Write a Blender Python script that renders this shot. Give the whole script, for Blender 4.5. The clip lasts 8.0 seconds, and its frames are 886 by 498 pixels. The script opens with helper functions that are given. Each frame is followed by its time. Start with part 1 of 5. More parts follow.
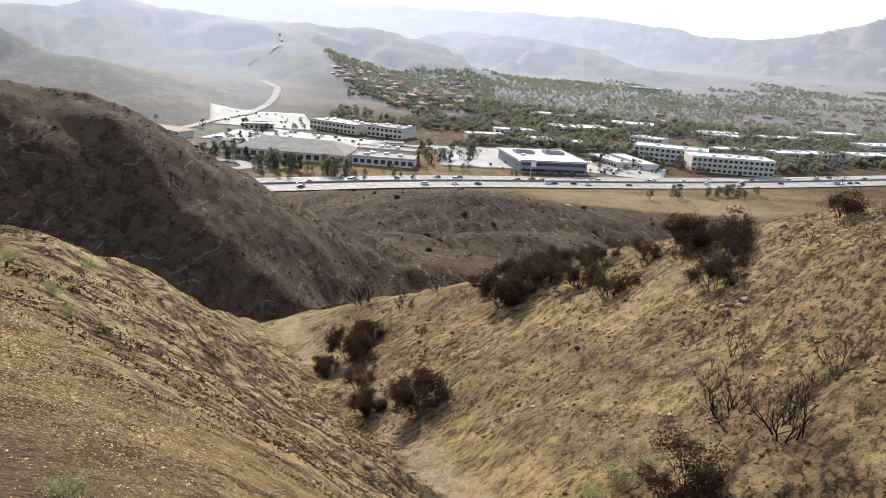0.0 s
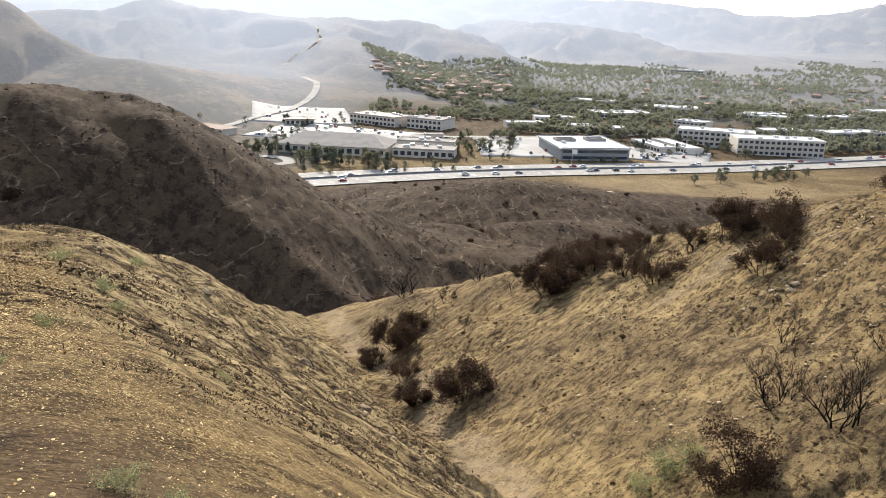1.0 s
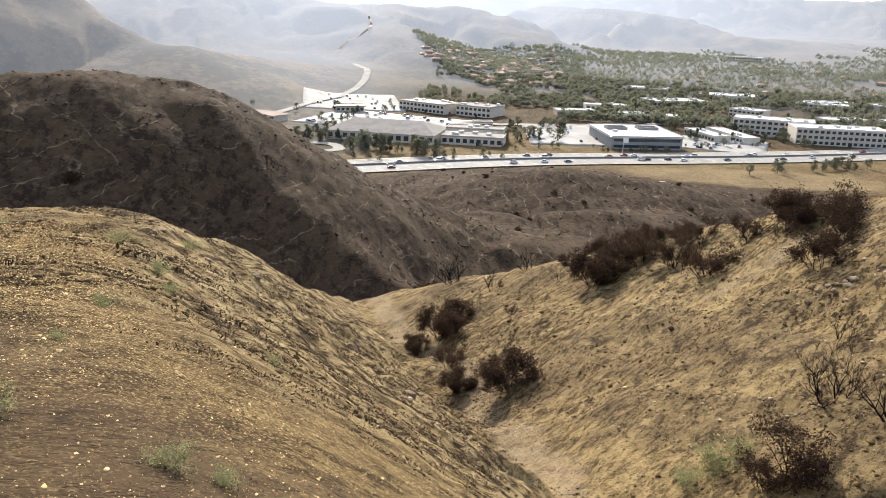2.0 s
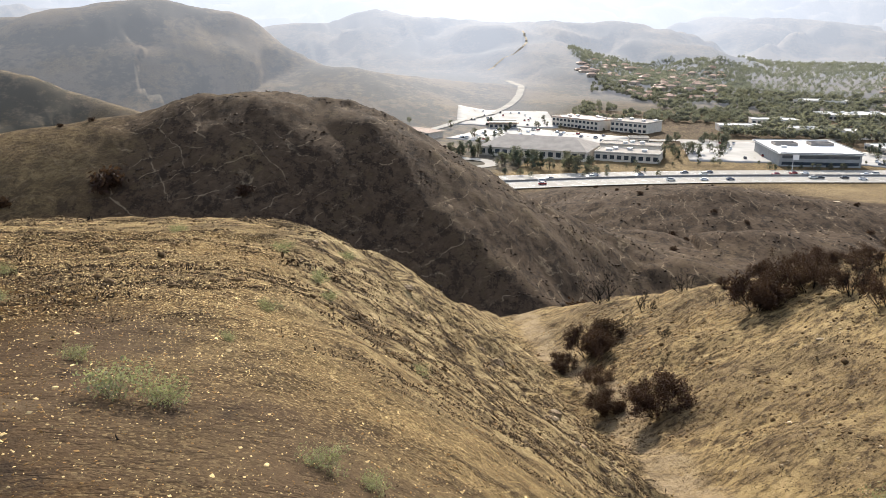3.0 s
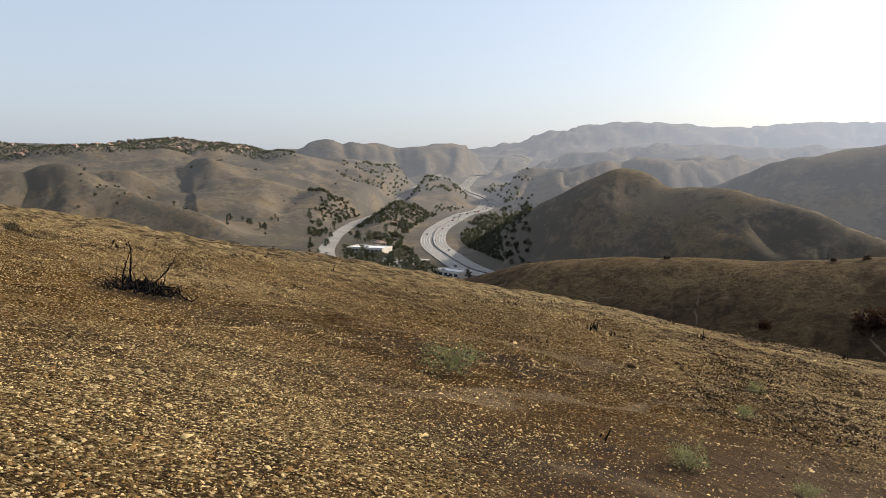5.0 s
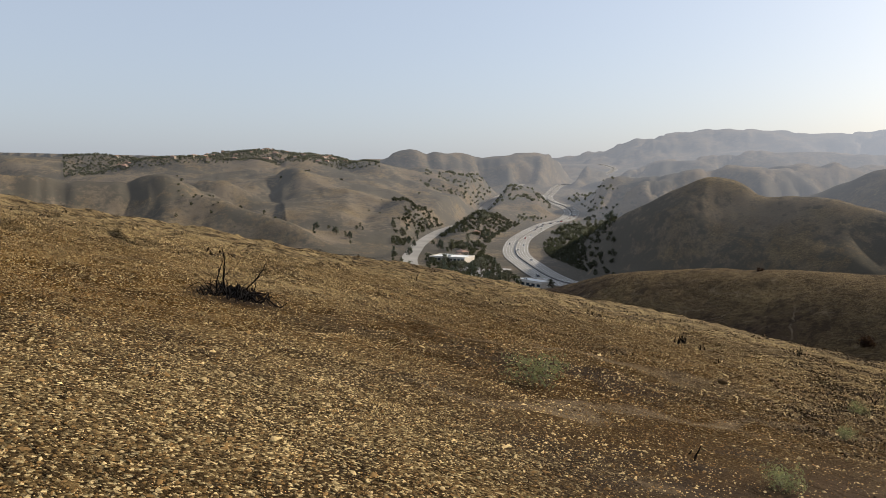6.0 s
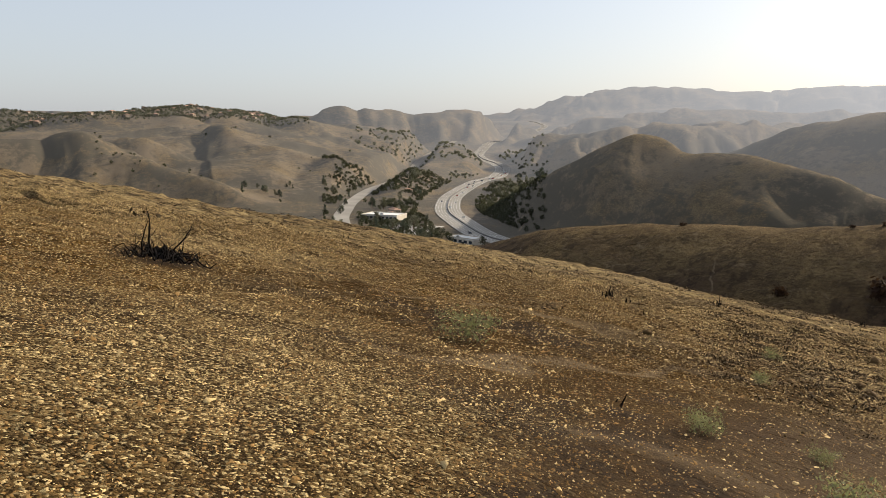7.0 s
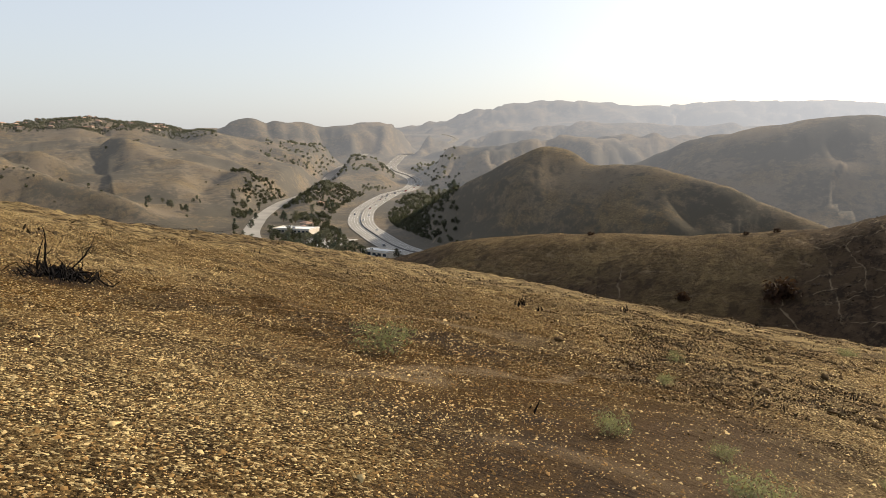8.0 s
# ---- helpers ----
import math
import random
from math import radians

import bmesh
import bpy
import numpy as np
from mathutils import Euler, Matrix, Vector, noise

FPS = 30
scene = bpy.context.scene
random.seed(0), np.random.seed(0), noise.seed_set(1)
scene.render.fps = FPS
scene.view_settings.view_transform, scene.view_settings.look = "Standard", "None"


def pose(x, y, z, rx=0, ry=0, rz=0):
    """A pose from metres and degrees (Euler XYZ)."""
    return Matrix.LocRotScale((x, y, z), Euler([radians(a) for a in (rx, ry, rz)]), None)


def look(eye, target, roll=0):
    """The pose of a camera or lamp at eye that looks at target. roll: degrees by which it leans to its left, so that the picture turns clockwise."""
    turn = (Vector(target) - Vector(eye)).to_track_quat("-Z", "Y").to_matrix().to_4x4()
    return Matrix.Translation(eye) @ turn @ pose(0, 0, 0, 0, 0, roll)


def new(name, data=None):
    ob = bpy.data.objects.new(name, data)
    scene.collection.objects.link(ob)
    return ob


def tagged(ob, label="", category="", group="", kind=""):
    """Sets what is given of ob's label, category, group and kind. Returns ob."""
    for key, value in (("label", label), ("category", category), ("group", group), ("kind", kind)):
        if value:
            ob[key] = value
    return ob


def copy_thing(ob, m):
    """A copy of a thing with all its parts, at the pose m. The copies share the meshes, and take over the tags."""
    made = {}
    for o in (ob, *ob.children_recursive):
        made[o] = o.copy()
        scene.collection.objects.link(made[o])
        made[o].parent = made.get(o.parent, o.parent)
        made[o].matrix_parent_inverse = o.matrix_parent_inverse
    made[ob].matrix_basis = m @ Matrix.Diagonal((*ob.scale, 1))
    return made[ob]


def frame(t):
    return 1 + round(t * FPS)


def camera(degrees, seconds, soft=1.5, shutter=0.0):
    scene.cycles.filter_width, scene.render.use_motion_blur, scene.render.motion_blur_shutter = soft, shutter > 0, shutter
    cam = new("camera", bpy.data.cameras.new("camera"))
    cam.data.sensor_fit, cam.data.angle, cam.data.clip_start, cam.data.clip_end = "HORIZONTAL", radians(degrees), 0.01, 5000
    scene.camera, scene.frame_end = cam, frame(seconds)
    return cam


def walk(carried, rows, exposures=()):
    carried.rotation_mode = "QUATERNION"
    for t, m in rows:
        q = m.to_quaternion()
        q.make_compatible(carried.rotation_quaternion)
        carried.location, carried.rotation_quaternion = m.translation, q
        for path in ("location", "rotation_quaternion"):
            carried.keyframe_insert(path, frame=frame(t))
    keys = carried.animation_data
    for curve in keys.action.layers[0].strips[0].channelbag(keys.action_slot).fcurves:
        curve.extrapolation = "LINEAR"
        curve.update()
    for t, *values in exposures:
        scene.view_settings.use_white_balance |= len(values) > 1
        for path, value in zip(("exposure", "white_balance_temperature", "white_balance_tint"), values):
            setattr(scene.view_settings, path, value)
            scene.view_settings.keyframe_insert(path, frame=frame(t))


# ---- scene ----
cam = camera(61.42, 8.0, 0.8)
EYE = 1.6
# seconds, turn about x, y and z in degrees; the eye sways a little on the spot
ROWS = [
    (0, 74.76, -3.86, 1.05),
    (0.5, 73.8, -2.41, 2.49),
    (1, 73.91, -1.77, 3.82),
    (2.3, 72.7, -1.31, 9.16),
    (2.5, 72.82, -0.99, 10.49),
    (3, 73.94, 0.1, 18.95),
    (3.2, 74.47, 1.04, 25.55),
    (3.5, 75.39, 1.4, 33.17),
    (3.7, 77.08, 1.57, 40.47),
    (4, 79.88, 2.61, 53.03),
    (4.5, 79.91, -0.48, 66.92),
    (5, 83.92, -0.53, 73.82),
    (5.2, 84.26, -0.2, 76.35),
    (5.75, 84.6, -0.3, 80.4),
    (6.3, 84.12, -0.3, 78.62),
    (6.5, 83.25, -0.2, 76.85),
    (7, 81.38, -0.33, 74.92),
    (7.5, 81.84, -0.16, 71.53),
    (8, 82.36, -0.22, 68.24),
]
walk(cam, [(t, pose(0.03 * math.sin(0.8 * t), 0.02 * math.sin(0.6 * t), EYE, rx, ry, rz)) for t, rx, ry, rz in ROWS],
     [(0.0, 1.03, 6050, 10), (1.0, 1.13, 6150, 10), (2.5, 1.18, 6200, 10), (3.5, 1.16, 6250, 10), (4.0, 1.14, 6300, 10), (4.5, 0.75, 6450, 10), (5.2, 0.38, 6400, 10), (6.3, 0.25, 6450, 10), (7.0, 0.45, 6900, 10), (8.0, 0.59, 7050, 10)])

# ---- light ----
SUN_AZ, SUN_EL = -15.0, 26.0   # degrees; azimuth from +y towards +x
world = bpy.data.worlds.new("sky")
scene.world = world
world.use_nodes = True
wn = world.node_tree.nodes
wl = world.node_tree.links
sky = wn.new("ShaderNodeTexSky")
sky.sky_type = "NISHITA"
sky.sun_disc = False
sky.sun_elevation = radians(SUN_EL)
sky.sun_rotation = radians(SUN_AZ)
sky.air_density, sky.dust_density, sky.ozone_density, sky.altitude = 1.0, 3.4, 2.0, 300
# pale dust in the air over the whole sky
veil = wn.new("ShaderNodeMix")
veil.data_type = "RGBA"
veil.inputs[0].default_value = 0.42
wl.new(sky.outputs[0], veil.inputs[6])
veil.inputs[7].default_value = (6.9, 7.5, 8.6, 1)
wl.new(veil.outputs[2], wn["Background"].inputs["Color"])
wn["Background"].inputs["Strength"].default_value = 0.1
sun_dir = Vector((math.sin(radians(SUN_AZ)) * math.cos(radians(SUN_EL)), math.cos(radians(SUN_AZ)) * math.cos(radians(SUN_EL)), math.sin(radians(SUN_EL))))
sun = new("sun", bpy.data.lights.new("sun", "SUN"))
sun.data.energy, sun.data.angle, sun.data.color = 5.0, radians(0.6), (1.0, 0.91, 0.77)
sun.matrix_world = look(sun_dir * 100, (0, 0, 0))

# ---- number helpers ----
def hash2(ix, iy, seed):
    h = (ix.astype(np.int64) * 374761393 + iy.astype(np.int64) * 668265263 + seed * 974711) & 0x7FFFFFFF
    h = ((h ^ (h >> 13)) * 1274126177) & 0x7FFFFFFF
    h = ((h ^ (h >> 16)) * 668265263) & 0x7FFFFFFF
    return (h & 0xFFFFF) / float(0xFFFFF)


def vnoise(x, y, seed=0):
    """Smooth value noise in -1..1."""
    x0, y0 = np.floor(x), np.floor(y)
    u, v = x - x0, y - y0
    u, v = u * u * u * (u * (u * 6 - 15) + 10), v * v * v * (v * (v * 6 - 15) + 10)
    a, b = hash2(x0, y0, seed), hash2(x0 + 1, y0, seed)
    c, d = hash2(x0, y0 + 1, seed), hash2(x0 + 1, y0 + 1, seed)
    return 2 * ((a * (1 - u) + b * u) * (1 - v) + (c * (1 - u) + d * u) * v) - 1


def fbm(x, y, size, octaves=4, seed=0, gain=0.5):
    total, amp, f = 0.0, 1.0, 1.0 / size
    for o in range(octaves):
        c, s = math.cos(0.7 * o), math.sin(0.7 * o)
        total = total + amp * vnoise((x * c - y * s) * f + 17.3 * o, (x * s + y * c) * f - 9.1 * o, seed + o)
        amp, f = amp * gain, f * 2.03
    return total


def softplus(x, w):
    return w * np.logaddexp(0, x / w)


def smax(a, b, k):
    return np.maximum(a, b) + k * np.log1p(np.exp(-np.abs(a - b) / k))


def smin(a, b, k):
    return -smax(-a, -b, k)


def step(x, a, b):
    u = np.clip((x - a) / (b - a), 0, 1)
    return u * u * (3 - 2 * u)


def polar(az, d, z):
    return (d * math.sin(radians(az)), d * math.cos(radians(az)), z)


def along(points, x, y):
    """Distance to a polyline in plan, signed side (left +), and the height of the nearest place on it."""
    best = np.full(np.shape(x), 1e12)
    side = np.zeros(np.shape(x))
    height = np.zeros(np.shape(x))
    run = np.zeros(np.shape(x))
    gone = 0.0
    for (ax, ay, az), (bx, by, bz) in zip(points[:-1], points[1:]):
        dx, dy = bx - ax, by - ay
        n = math.hypot(dx, dy)
        u = np.clip(((x - ax) * dx + (y - ay) * dy) / (n * n), 0, 1)
        ex, ey = x - ax - u * dx, y - ay - u * dy
        d2 = ex * ex + ey * ey
        m = d2 < best
        best = np.where(m, d2, best)
        side = np.where(m, np.sign(dx * (y - ay) - dy * (x - ax)), side)
        height = np.where(m, az + u * (bz - az), height)
        run = np.where(m, gone + u * n, run)
        gone += n
    return np.sqrt(best), side, height, run


def smooth_line(points, n=8):
    """Catmull-Rom through a few places, for roads and crests."""
    p = [Vector(q) for q in points]
    p = [2 * p[0] - p[1]] + p + [2 * p[-1] - p[-2]]
    out = []
    for i in range(1, len(p) - 2):
        a, b, c, d = p[i - 1:i + 3]
        for k in range(n):
            t = k / n
            out.append(tuple(0.5 * (2 * b + (c - a) * t + (2 * a - 5 * b + 4 * c - d) * t * t + (3 * b - a - 3 * c + d) * t ** 3)))
    out.append(tuple(p[-2]))
    return out


def ridge(points, left, right, r, x, y, wobble=0.0, seed=0, spurs=None):
    """A hill along a crest line, falling off to both sides by its two slopes; r rounds the crest."""
    w = wobble * fbm(x, y, 90.0, 3, seed) if wobble else 0.0
    d, s, h, run = along(smooth_line(points, 5), x + w, y + w * 0.7)
    slope = np.where(s > 0, left, right)
    z = h - slope * (np.sqrt(d * d + r * r) - r)
    if spurs:
        # side spurs and hollows that run down from the crest
        length, deep, reach = spurs
        u = run / length + 0.35 * vnoise(x / length * 0.8, y / length * 0.8, seed + 3) + np.where(s > 0, 31.7, 0.0)
        fade = np.sin(np.pi * np.clip(d / reach, 0, 1)) ** 0.8
        z = z + deep * fade * (2.0 * np.abs(vnoise(u, d / (length * 4.0), seed + 4)) - 0.85 + 0.45 * (2 * np.abs(vnoise(u * 2.3, d / (length * 2.0), seed + 6)) - 0.6))
    return z

# ---- the lie of the land ----
FREEWAY = [polar(-68.4, 3050, 60), polar(-67.7, 2900, 50), polar(-67.4, 2780, 32), polar(-69.8, 2480, -10), polar(-71.2, 2150, -16), polar(-72.0, 1900, -36), polar(-72.2, 1760, -43.6),
           polar(-71.8, 1620, -48.5), polar(-70.9, 1480, -52), polar(-70.35, 1340, -56.7), polar(-70.8, 1180, -61.5), polar(-72.3, 1070, -63.7), polar(-74.0, 910, -69.5), polar(-74.5, 810, -72.1),
           polar(-74.4, 735, -73.7), polar(-73.6, 670, -74.7), polar(-71.9, 590, -76.2), polar(-69.5, 545, -76.5), polar(-62, 480, -77), polar(-40, 400, -78), polar(-14, 411, -78), polar(0, 449, -78),
           polar(17, 526, -78), polar(29, 662, -78), polar(38, 860, -76)]
CANYON_ROAD = [polar(-74.0, 2080, -12), polar(-74.4, 1950, -19.5), polar(-75.3, 1760, -33), polar(-76.0, 1600, -38), polar(-76.6, 1480, -46.5), polar(-77.4, 1300, -57.9), polar(-78.5, 1120, -64.5), polar(-80.4, 960, -66.9),
               polar(-81.7, 820, -68.8), polar(-82.3, 740, -70), polar(-82.7, 640, -72), polar(-81, 540, -76), polar(-70, 430, -80)]


def freeway_width(p):
    """Width drawn narrower up the canyon than past the town, to fit the camera's view."""
    return 38 - 11 * min(max((-p[0] - 250) / 200, 0), 1)


fw = smooth_line(FREEWAY, 8)
cr = smooth_line(CANYON_ROAD, 8)


def near_land(x, y):
    """The spur that one stands on, the gully and the spur across it."""
    u = -0.342 * x + 0.94 * y
    top = -0.20 * np.maximum(u, -14) + 0.02 * np.minimum(u + 14, 0)
    flank = 0.3 - 0.665 * y - 0.69 * x + 0.0012 * y * np.abs(y)
    r = np.hypot(x + 15, y + 3)
    west = np.clip((-20 - x) / 20, 0, 1)
    a = top - (0.25 + 0.3 * west) * softplus(r - 33 - 5 * west, 3.0)
    far = step(np.hypot(x, y), 7, 22)
    # streaky erosion down the flank: long along the fall, short across it
    p, q = 0.73 * x + 0.68 * y, -0.68 * x + 0.73 * y
    gullies = 1 - np.abs(vnoise(q / 2.6 + 0.5 * vnoise(p / 5, q / 5, 3), p / 9, 12)) - np.abs(vnoise(q / 1.1, p / 3.2, 13)) * 0.5
    lumps = fbm(x, y, 6.0, 4, 11)
    a = smin(a, flank + (0.45 * lumps + 0.6 * (gullies - 0.5)) * far, 0.8)
    rills = (1 - 2 * np.abs(vnoise(q / 0.8 + vnoise(p / 2, q / 2, 17), p / 2.6, 15))) * 0.26 + (1 - 2 * np.abs(vnoise(q / 0.36, p / 1.1, 16))) * 0.1
    on_flank = step(flank - top, 1.5, -0.5)
    a = a + far * ((0.10 + 0.06 * on_flank) * fbm(p * 0.5, q, 1.4, 3, 14) + (0.3 + 0.25 * on_flank) * rills * np.clip(0.6 + fbm(x, y, 8, 2, 18), 0, 1.4))
    b = -17.4 + 0.5 * x - 0.076 * y
    b = smin(b, -1.5 - 0.03 * x, 3.0)
    b = b - 0.8 * softplus(0.627 * x + 0.779 * y - 61.0, 2.0)
    terrace = vnoise((x - 0.5 * y) / 9.0, (y + 0.5 * x) / 30.0, 24)
    b = b + 0.5 * fbm(x, y, 14.0, 4, 23) + 0.45 * np.abs(terrace) - 0.35 * step(np.abs(vnoise((x + 0.35 * y) / 16, (y - 0.35 * x) / 5.5, 25)), 0.12, 0.0)
    return smax(a, b, 0.7)


def land(x, y):
    x, y = np.asarray(x, float), np.asarray(y, float)
    rr = np.hypot(x, y)
    df, sf, hf, run = along(fw, x, y)
    dr, sr, hr, _ = along(cr, x, y)
    floor = hf * step(df, 900, 200) + (1 - step(df, 900, 200)) * np.maximum(hf, -60)
    floor = floor + 0.022 * softplus(df - 420, 40) + 0.6 * fbm(x, y, 160, 2, 5) * step(df, 60, 200)
    # the dark burnt hill, with a rib towards the gully
    top = polar(-32.5, 150, -9.3)
    crest = [polar(-80, 215, -37), polar(-71, 185, -25), polar(-66, 172, -19.6), polar(-57.5, 160, -16.5), polar(-49.3, 152, -15.2), polar(-41.3, 150, -12.3), top,
             polar(-28, 151, -11), polar(-24, 153, -15.0), polar(-20, 158, -19.8), polar(-16, 165, -26.6), polar(-12, 173, -35.8), polar(-8, 185, -44), polar(-3, 215, -58)]
    d, side, h, _ = along(smooth_line(crest, 5), x, y)
    front = np.where(side > 0, 0.0, d) + 5 * vnoise(x / 26, y / 26, 33)
    c = h - np.where(side > 0, 0.42, 0.5) * (np.sqrt(d * d + 81.0) - 9.0) - 0.42 * softplus(front - 30, 6.0)
    c = smax(c, ridge([polar(-26.3, 146, -14), polar(-24.8, 138, -15.2), polar(-23.3, 133, -18.3), polar(-20.9, 127, -24.2), polar(-18.4, 122, -29.5), polar(-14.9, 116, -34.2), polar(-11.2, 111, -38.3), polar(-8, 108, -41.2)],
                      0.6, 0.62, 2.5, x, y, 3, 34), 1.5)
    # the western crest is smooth and grassy
    rough = 1 - 0.8 * step(np.degrees(np.arctan2(x, y)), -38, -48)
    c = c + 0.8 * rough * fbm(x, y, 22, 4, 31)
    # brown mounds below the freeway
    m = ridge([polar(-8, 330, -66), polar(-2, 300, -55.5), polar(3, 290, -54), polar(9, 300, -57), polar(14, 320, -64)], 0.3, 0.33, 22, x, y)
    m = smax(m, ridge([polar(-9, 235, -62), polar(-5, 215, -56), polar(1, 200, -55.5), polar(5, 215, -52), polar(10, 240, -57)], 0.4, 0.4, 10, x, y), 2)
    m = smax(m, ridge([polar(-8, 160, -52), polar(0, 168, -48), polar(6, 178, -52)], 0.4, 0.4, 8, x, y), 2)
    m = m + 1.2 * fbm(x, y, 35, 3, 41)
    # hills up the canyon
    e = ridge([polar(-71.5, 600, -70), polar(-69, 610, -50), polar(-66, 610, -27), polar(-63.4, 610, -9.5), polar(-62, 610, -1), polar(-60.8, 610, 3.2), polar(-59.2, 605, -0.5), polar(-57.5, 595, -9.5), polar(-55, 585, -9.8),
               polar(-52.8, 575, -10), polar(-50.5, 560, -15.5), polar(-48.2, 545, -22.4), polar(-46, 530, -30), polar(-44, 520, -35), polar(-41, 495, -44), polar(-37, 480, -58)], 0.6, 0.55, 5, x, y, 6, 51, (70, 5, 170))
    e = smax(e, ridge([polar(-52.8, 572, -11), polar(-52.1, 535, -28), polar(-51.3, 500, -42), polar(-50.1, 465, -56)], 0.5, 0.55, 6, x, y, 4, 52), 2)
    e = smax(e, ridge([polar(-61, 605, 0), polar(-62.5, 560, -22), polar(-64, 520, -48)], 0.6, 0.6, 8, x, y, 4, 53), 2)
    e = smax(e, ridge([polar(-66, 612, -28), polar(-67.8, 640, -38), polar(-69.3, 690, -52), polar(-70.3, 740, -66)], 0.5, 0.5, 10, x, y, 6, 54), 3)
    g = ridge([polar(-57, 1050, -35), polar(-53, 1000, -16), polar(-50, 980, 8), polar(-46.5, 960, 23), polar(-42, 950, 36), polar(-38.7, 950, 36.5), polar(-35.8, 940, 25), polar(-31.2, 920, -5),
               polar(-28.3, 890, -34), polar(-25, 850, -60)], 0.5, 0.5, 25, x, y, 20, 61, (75, 3, 300))
    # hills west of the canyon, with the plateau that carries houses
    w = ridge([polar(-113, 900, 16), polar(-107.4, 900, 7), polar(-105.4, 900, 1), polar(-103, 900, 5), polar(-100.6, 890, 4), polar(-99.7, 870, -7), polar(-97.3, 830, -25), polar(-93, 780, -41.5), polar(-91.5, 760, -50), polar(-90, 740, -62)],
              0.5, 0.55, 4, x, y, 6, 71, (60, 8, 190))
    w = smax(w, ridge([polar(-97.5, 1070, 0), polar(-96.5, 1050, -5), polar(-94.8, 1040, -17), polar(-93, 1020, -32), polar(-92, 1000, -42), polar(-90.6, 970, -56)], 0.5, 0.5, 5, x, y, 8, 72, (50, 6, 160)), 3)
    w = smax(w, ridge([polar(-93.4, 1260, 4), polar(-92.2, 1210, 11), polar(-91.3, 1200, 13), polar(-90.4, 1150, -3), polar(-89.7, 1120, -11), polar(-88.5, 1080, -25)], 0.5, 0.5, 4, x, y, 8, 73, (45, 8, 160)), 3)
    w = smax(w, ridge([polar(-90.5, 1090, -16), polar(-88.6, 1090, -8), polar(-87.3, 1080, -7), polar(-84.8, 1020, -23), polar(-83, 980, -34), polar(-81.3, 950, -42)], 0.45, 0.45, 6, x, y, 8, 74, (50, 7, 180)), 3)
    w = smax(w, ridge([polar(-87.3, 1080, -8), polar(-87.5, 1000, -36), polar(-87.8, 900, -58)], 0.5, 0.5, 6, x, y, 8, 76), 3)
    # the plateau, its front edge and the knob beside it
    w = smax(w, ridge([polar(-112, 1650, 32), polar(-103, 1650, 28), polar(-99, 1600, 33), polar(-93, 1600, 46), polar(-89, 1600, 45), polar(-86, 1620, 30), polar(-83, 1650, 14)], 0.3, 0.15, 70, x, y, 0, 75, (80, 4, 420)), 6)
    w = smax(w, ridge([polar(-108.6, 1720, 34), polar(-106.8, 1700, 50), polar(-105.2, 1700, 52), polar(-104.2, 1700, 44), polar(-102.8, 1700, 30)], 0.6, 0.6, 10, x, y, 8, 70, (60, 8, 120)), 4)
    w = smax(w, ridge([polar(-87, 2300, 48), polar(-84.7, 2200, 54), polar(-82.4, 2150, 72), polar(-80.5, 2150, 60), polar(-77.9, 2200, 69), polar(-76.2, 2200, 75), polar(-72.7, 2300, 87), polar(-71, 2400, 70), polar(-70, 2450, 40)], 0.42, 0.42, 25, x, y, 30, 77, (120, 26, 500)), 8)
    w = smax(w, ridge([polar(-80.5, 1750, 22), polar(-77.9, 1600, -6), polar(-77.4, 1450, -36)], 0.45, 0.45, 10, x, y, 16, 79, (60, 9, 200)), 5)
    w = smax(w, ridge([polar(-88, 1450, 20), polar(-84, 1400, 14), polar(-81.5, 1300, -14), polar(-79.8, 1220, -44)], 0.45, 0.45, 8, x, y, 12, 78, (60, 10, 200)), 4)
    k = ridge([polar(-65, 2300, 36), polar(-61, 2150, 60), polar(-56, 2100, 72), polar(-50, 2100, 66), polar(-44, 2200, 60)], 0.3, 0.3, 40, x, y, 40, 85, (120, 24, 400))
    k = smax(k, ridge([polar(-68.8, 1500, -22), polar(-66.6, 1400, 4), polar(-64, 1350, 8), polar(-60, 1350, 17), polar(-56, 1400, 22), polar(-50, 1600, 26)], 0.42, 0.42, 25, x, y, 30, 81, (80, 26, 300)), 6)
    # hills behind the town
    t = ridge([polar(-30, 1500, 18), polar(-24, 1500, 42), polar(-16.7, 1480, 27), polar(-10, 1480, 30), polar(-4.6, 1450, 17), polar(-2, 1350, -17), polar(1, 1200, -48)], 0.4, 0.34, 50, x, y, 40, 91, (110, 11, 420))
    t = smax(t, ridge([polar(-14, 1420, 12), polar(-11, 1200, -20), polar(-9, 1060, -48)], 0.3, 0.3, 40, x, y, 20, 93, (80, 8, 240)), 8)
    t = smax(t, ridge([polar(0, 2100, 30), polar(2, 1950, 27), polar(8, 1900, 31), polar(12, 1850, -8), polar(16, 1850, -20), polar(24, 2400, -50)], 0.3, 0.3, 50, x, y, 40, 95, (110, 16, 400)), 8)
    t = smax(t, ridge([polar(-26, 860, -34), polar(-21, 900, -46), polar(-16, 930, -58)], 0.25, 0.25, 30, x, y, 8, 96), 6)
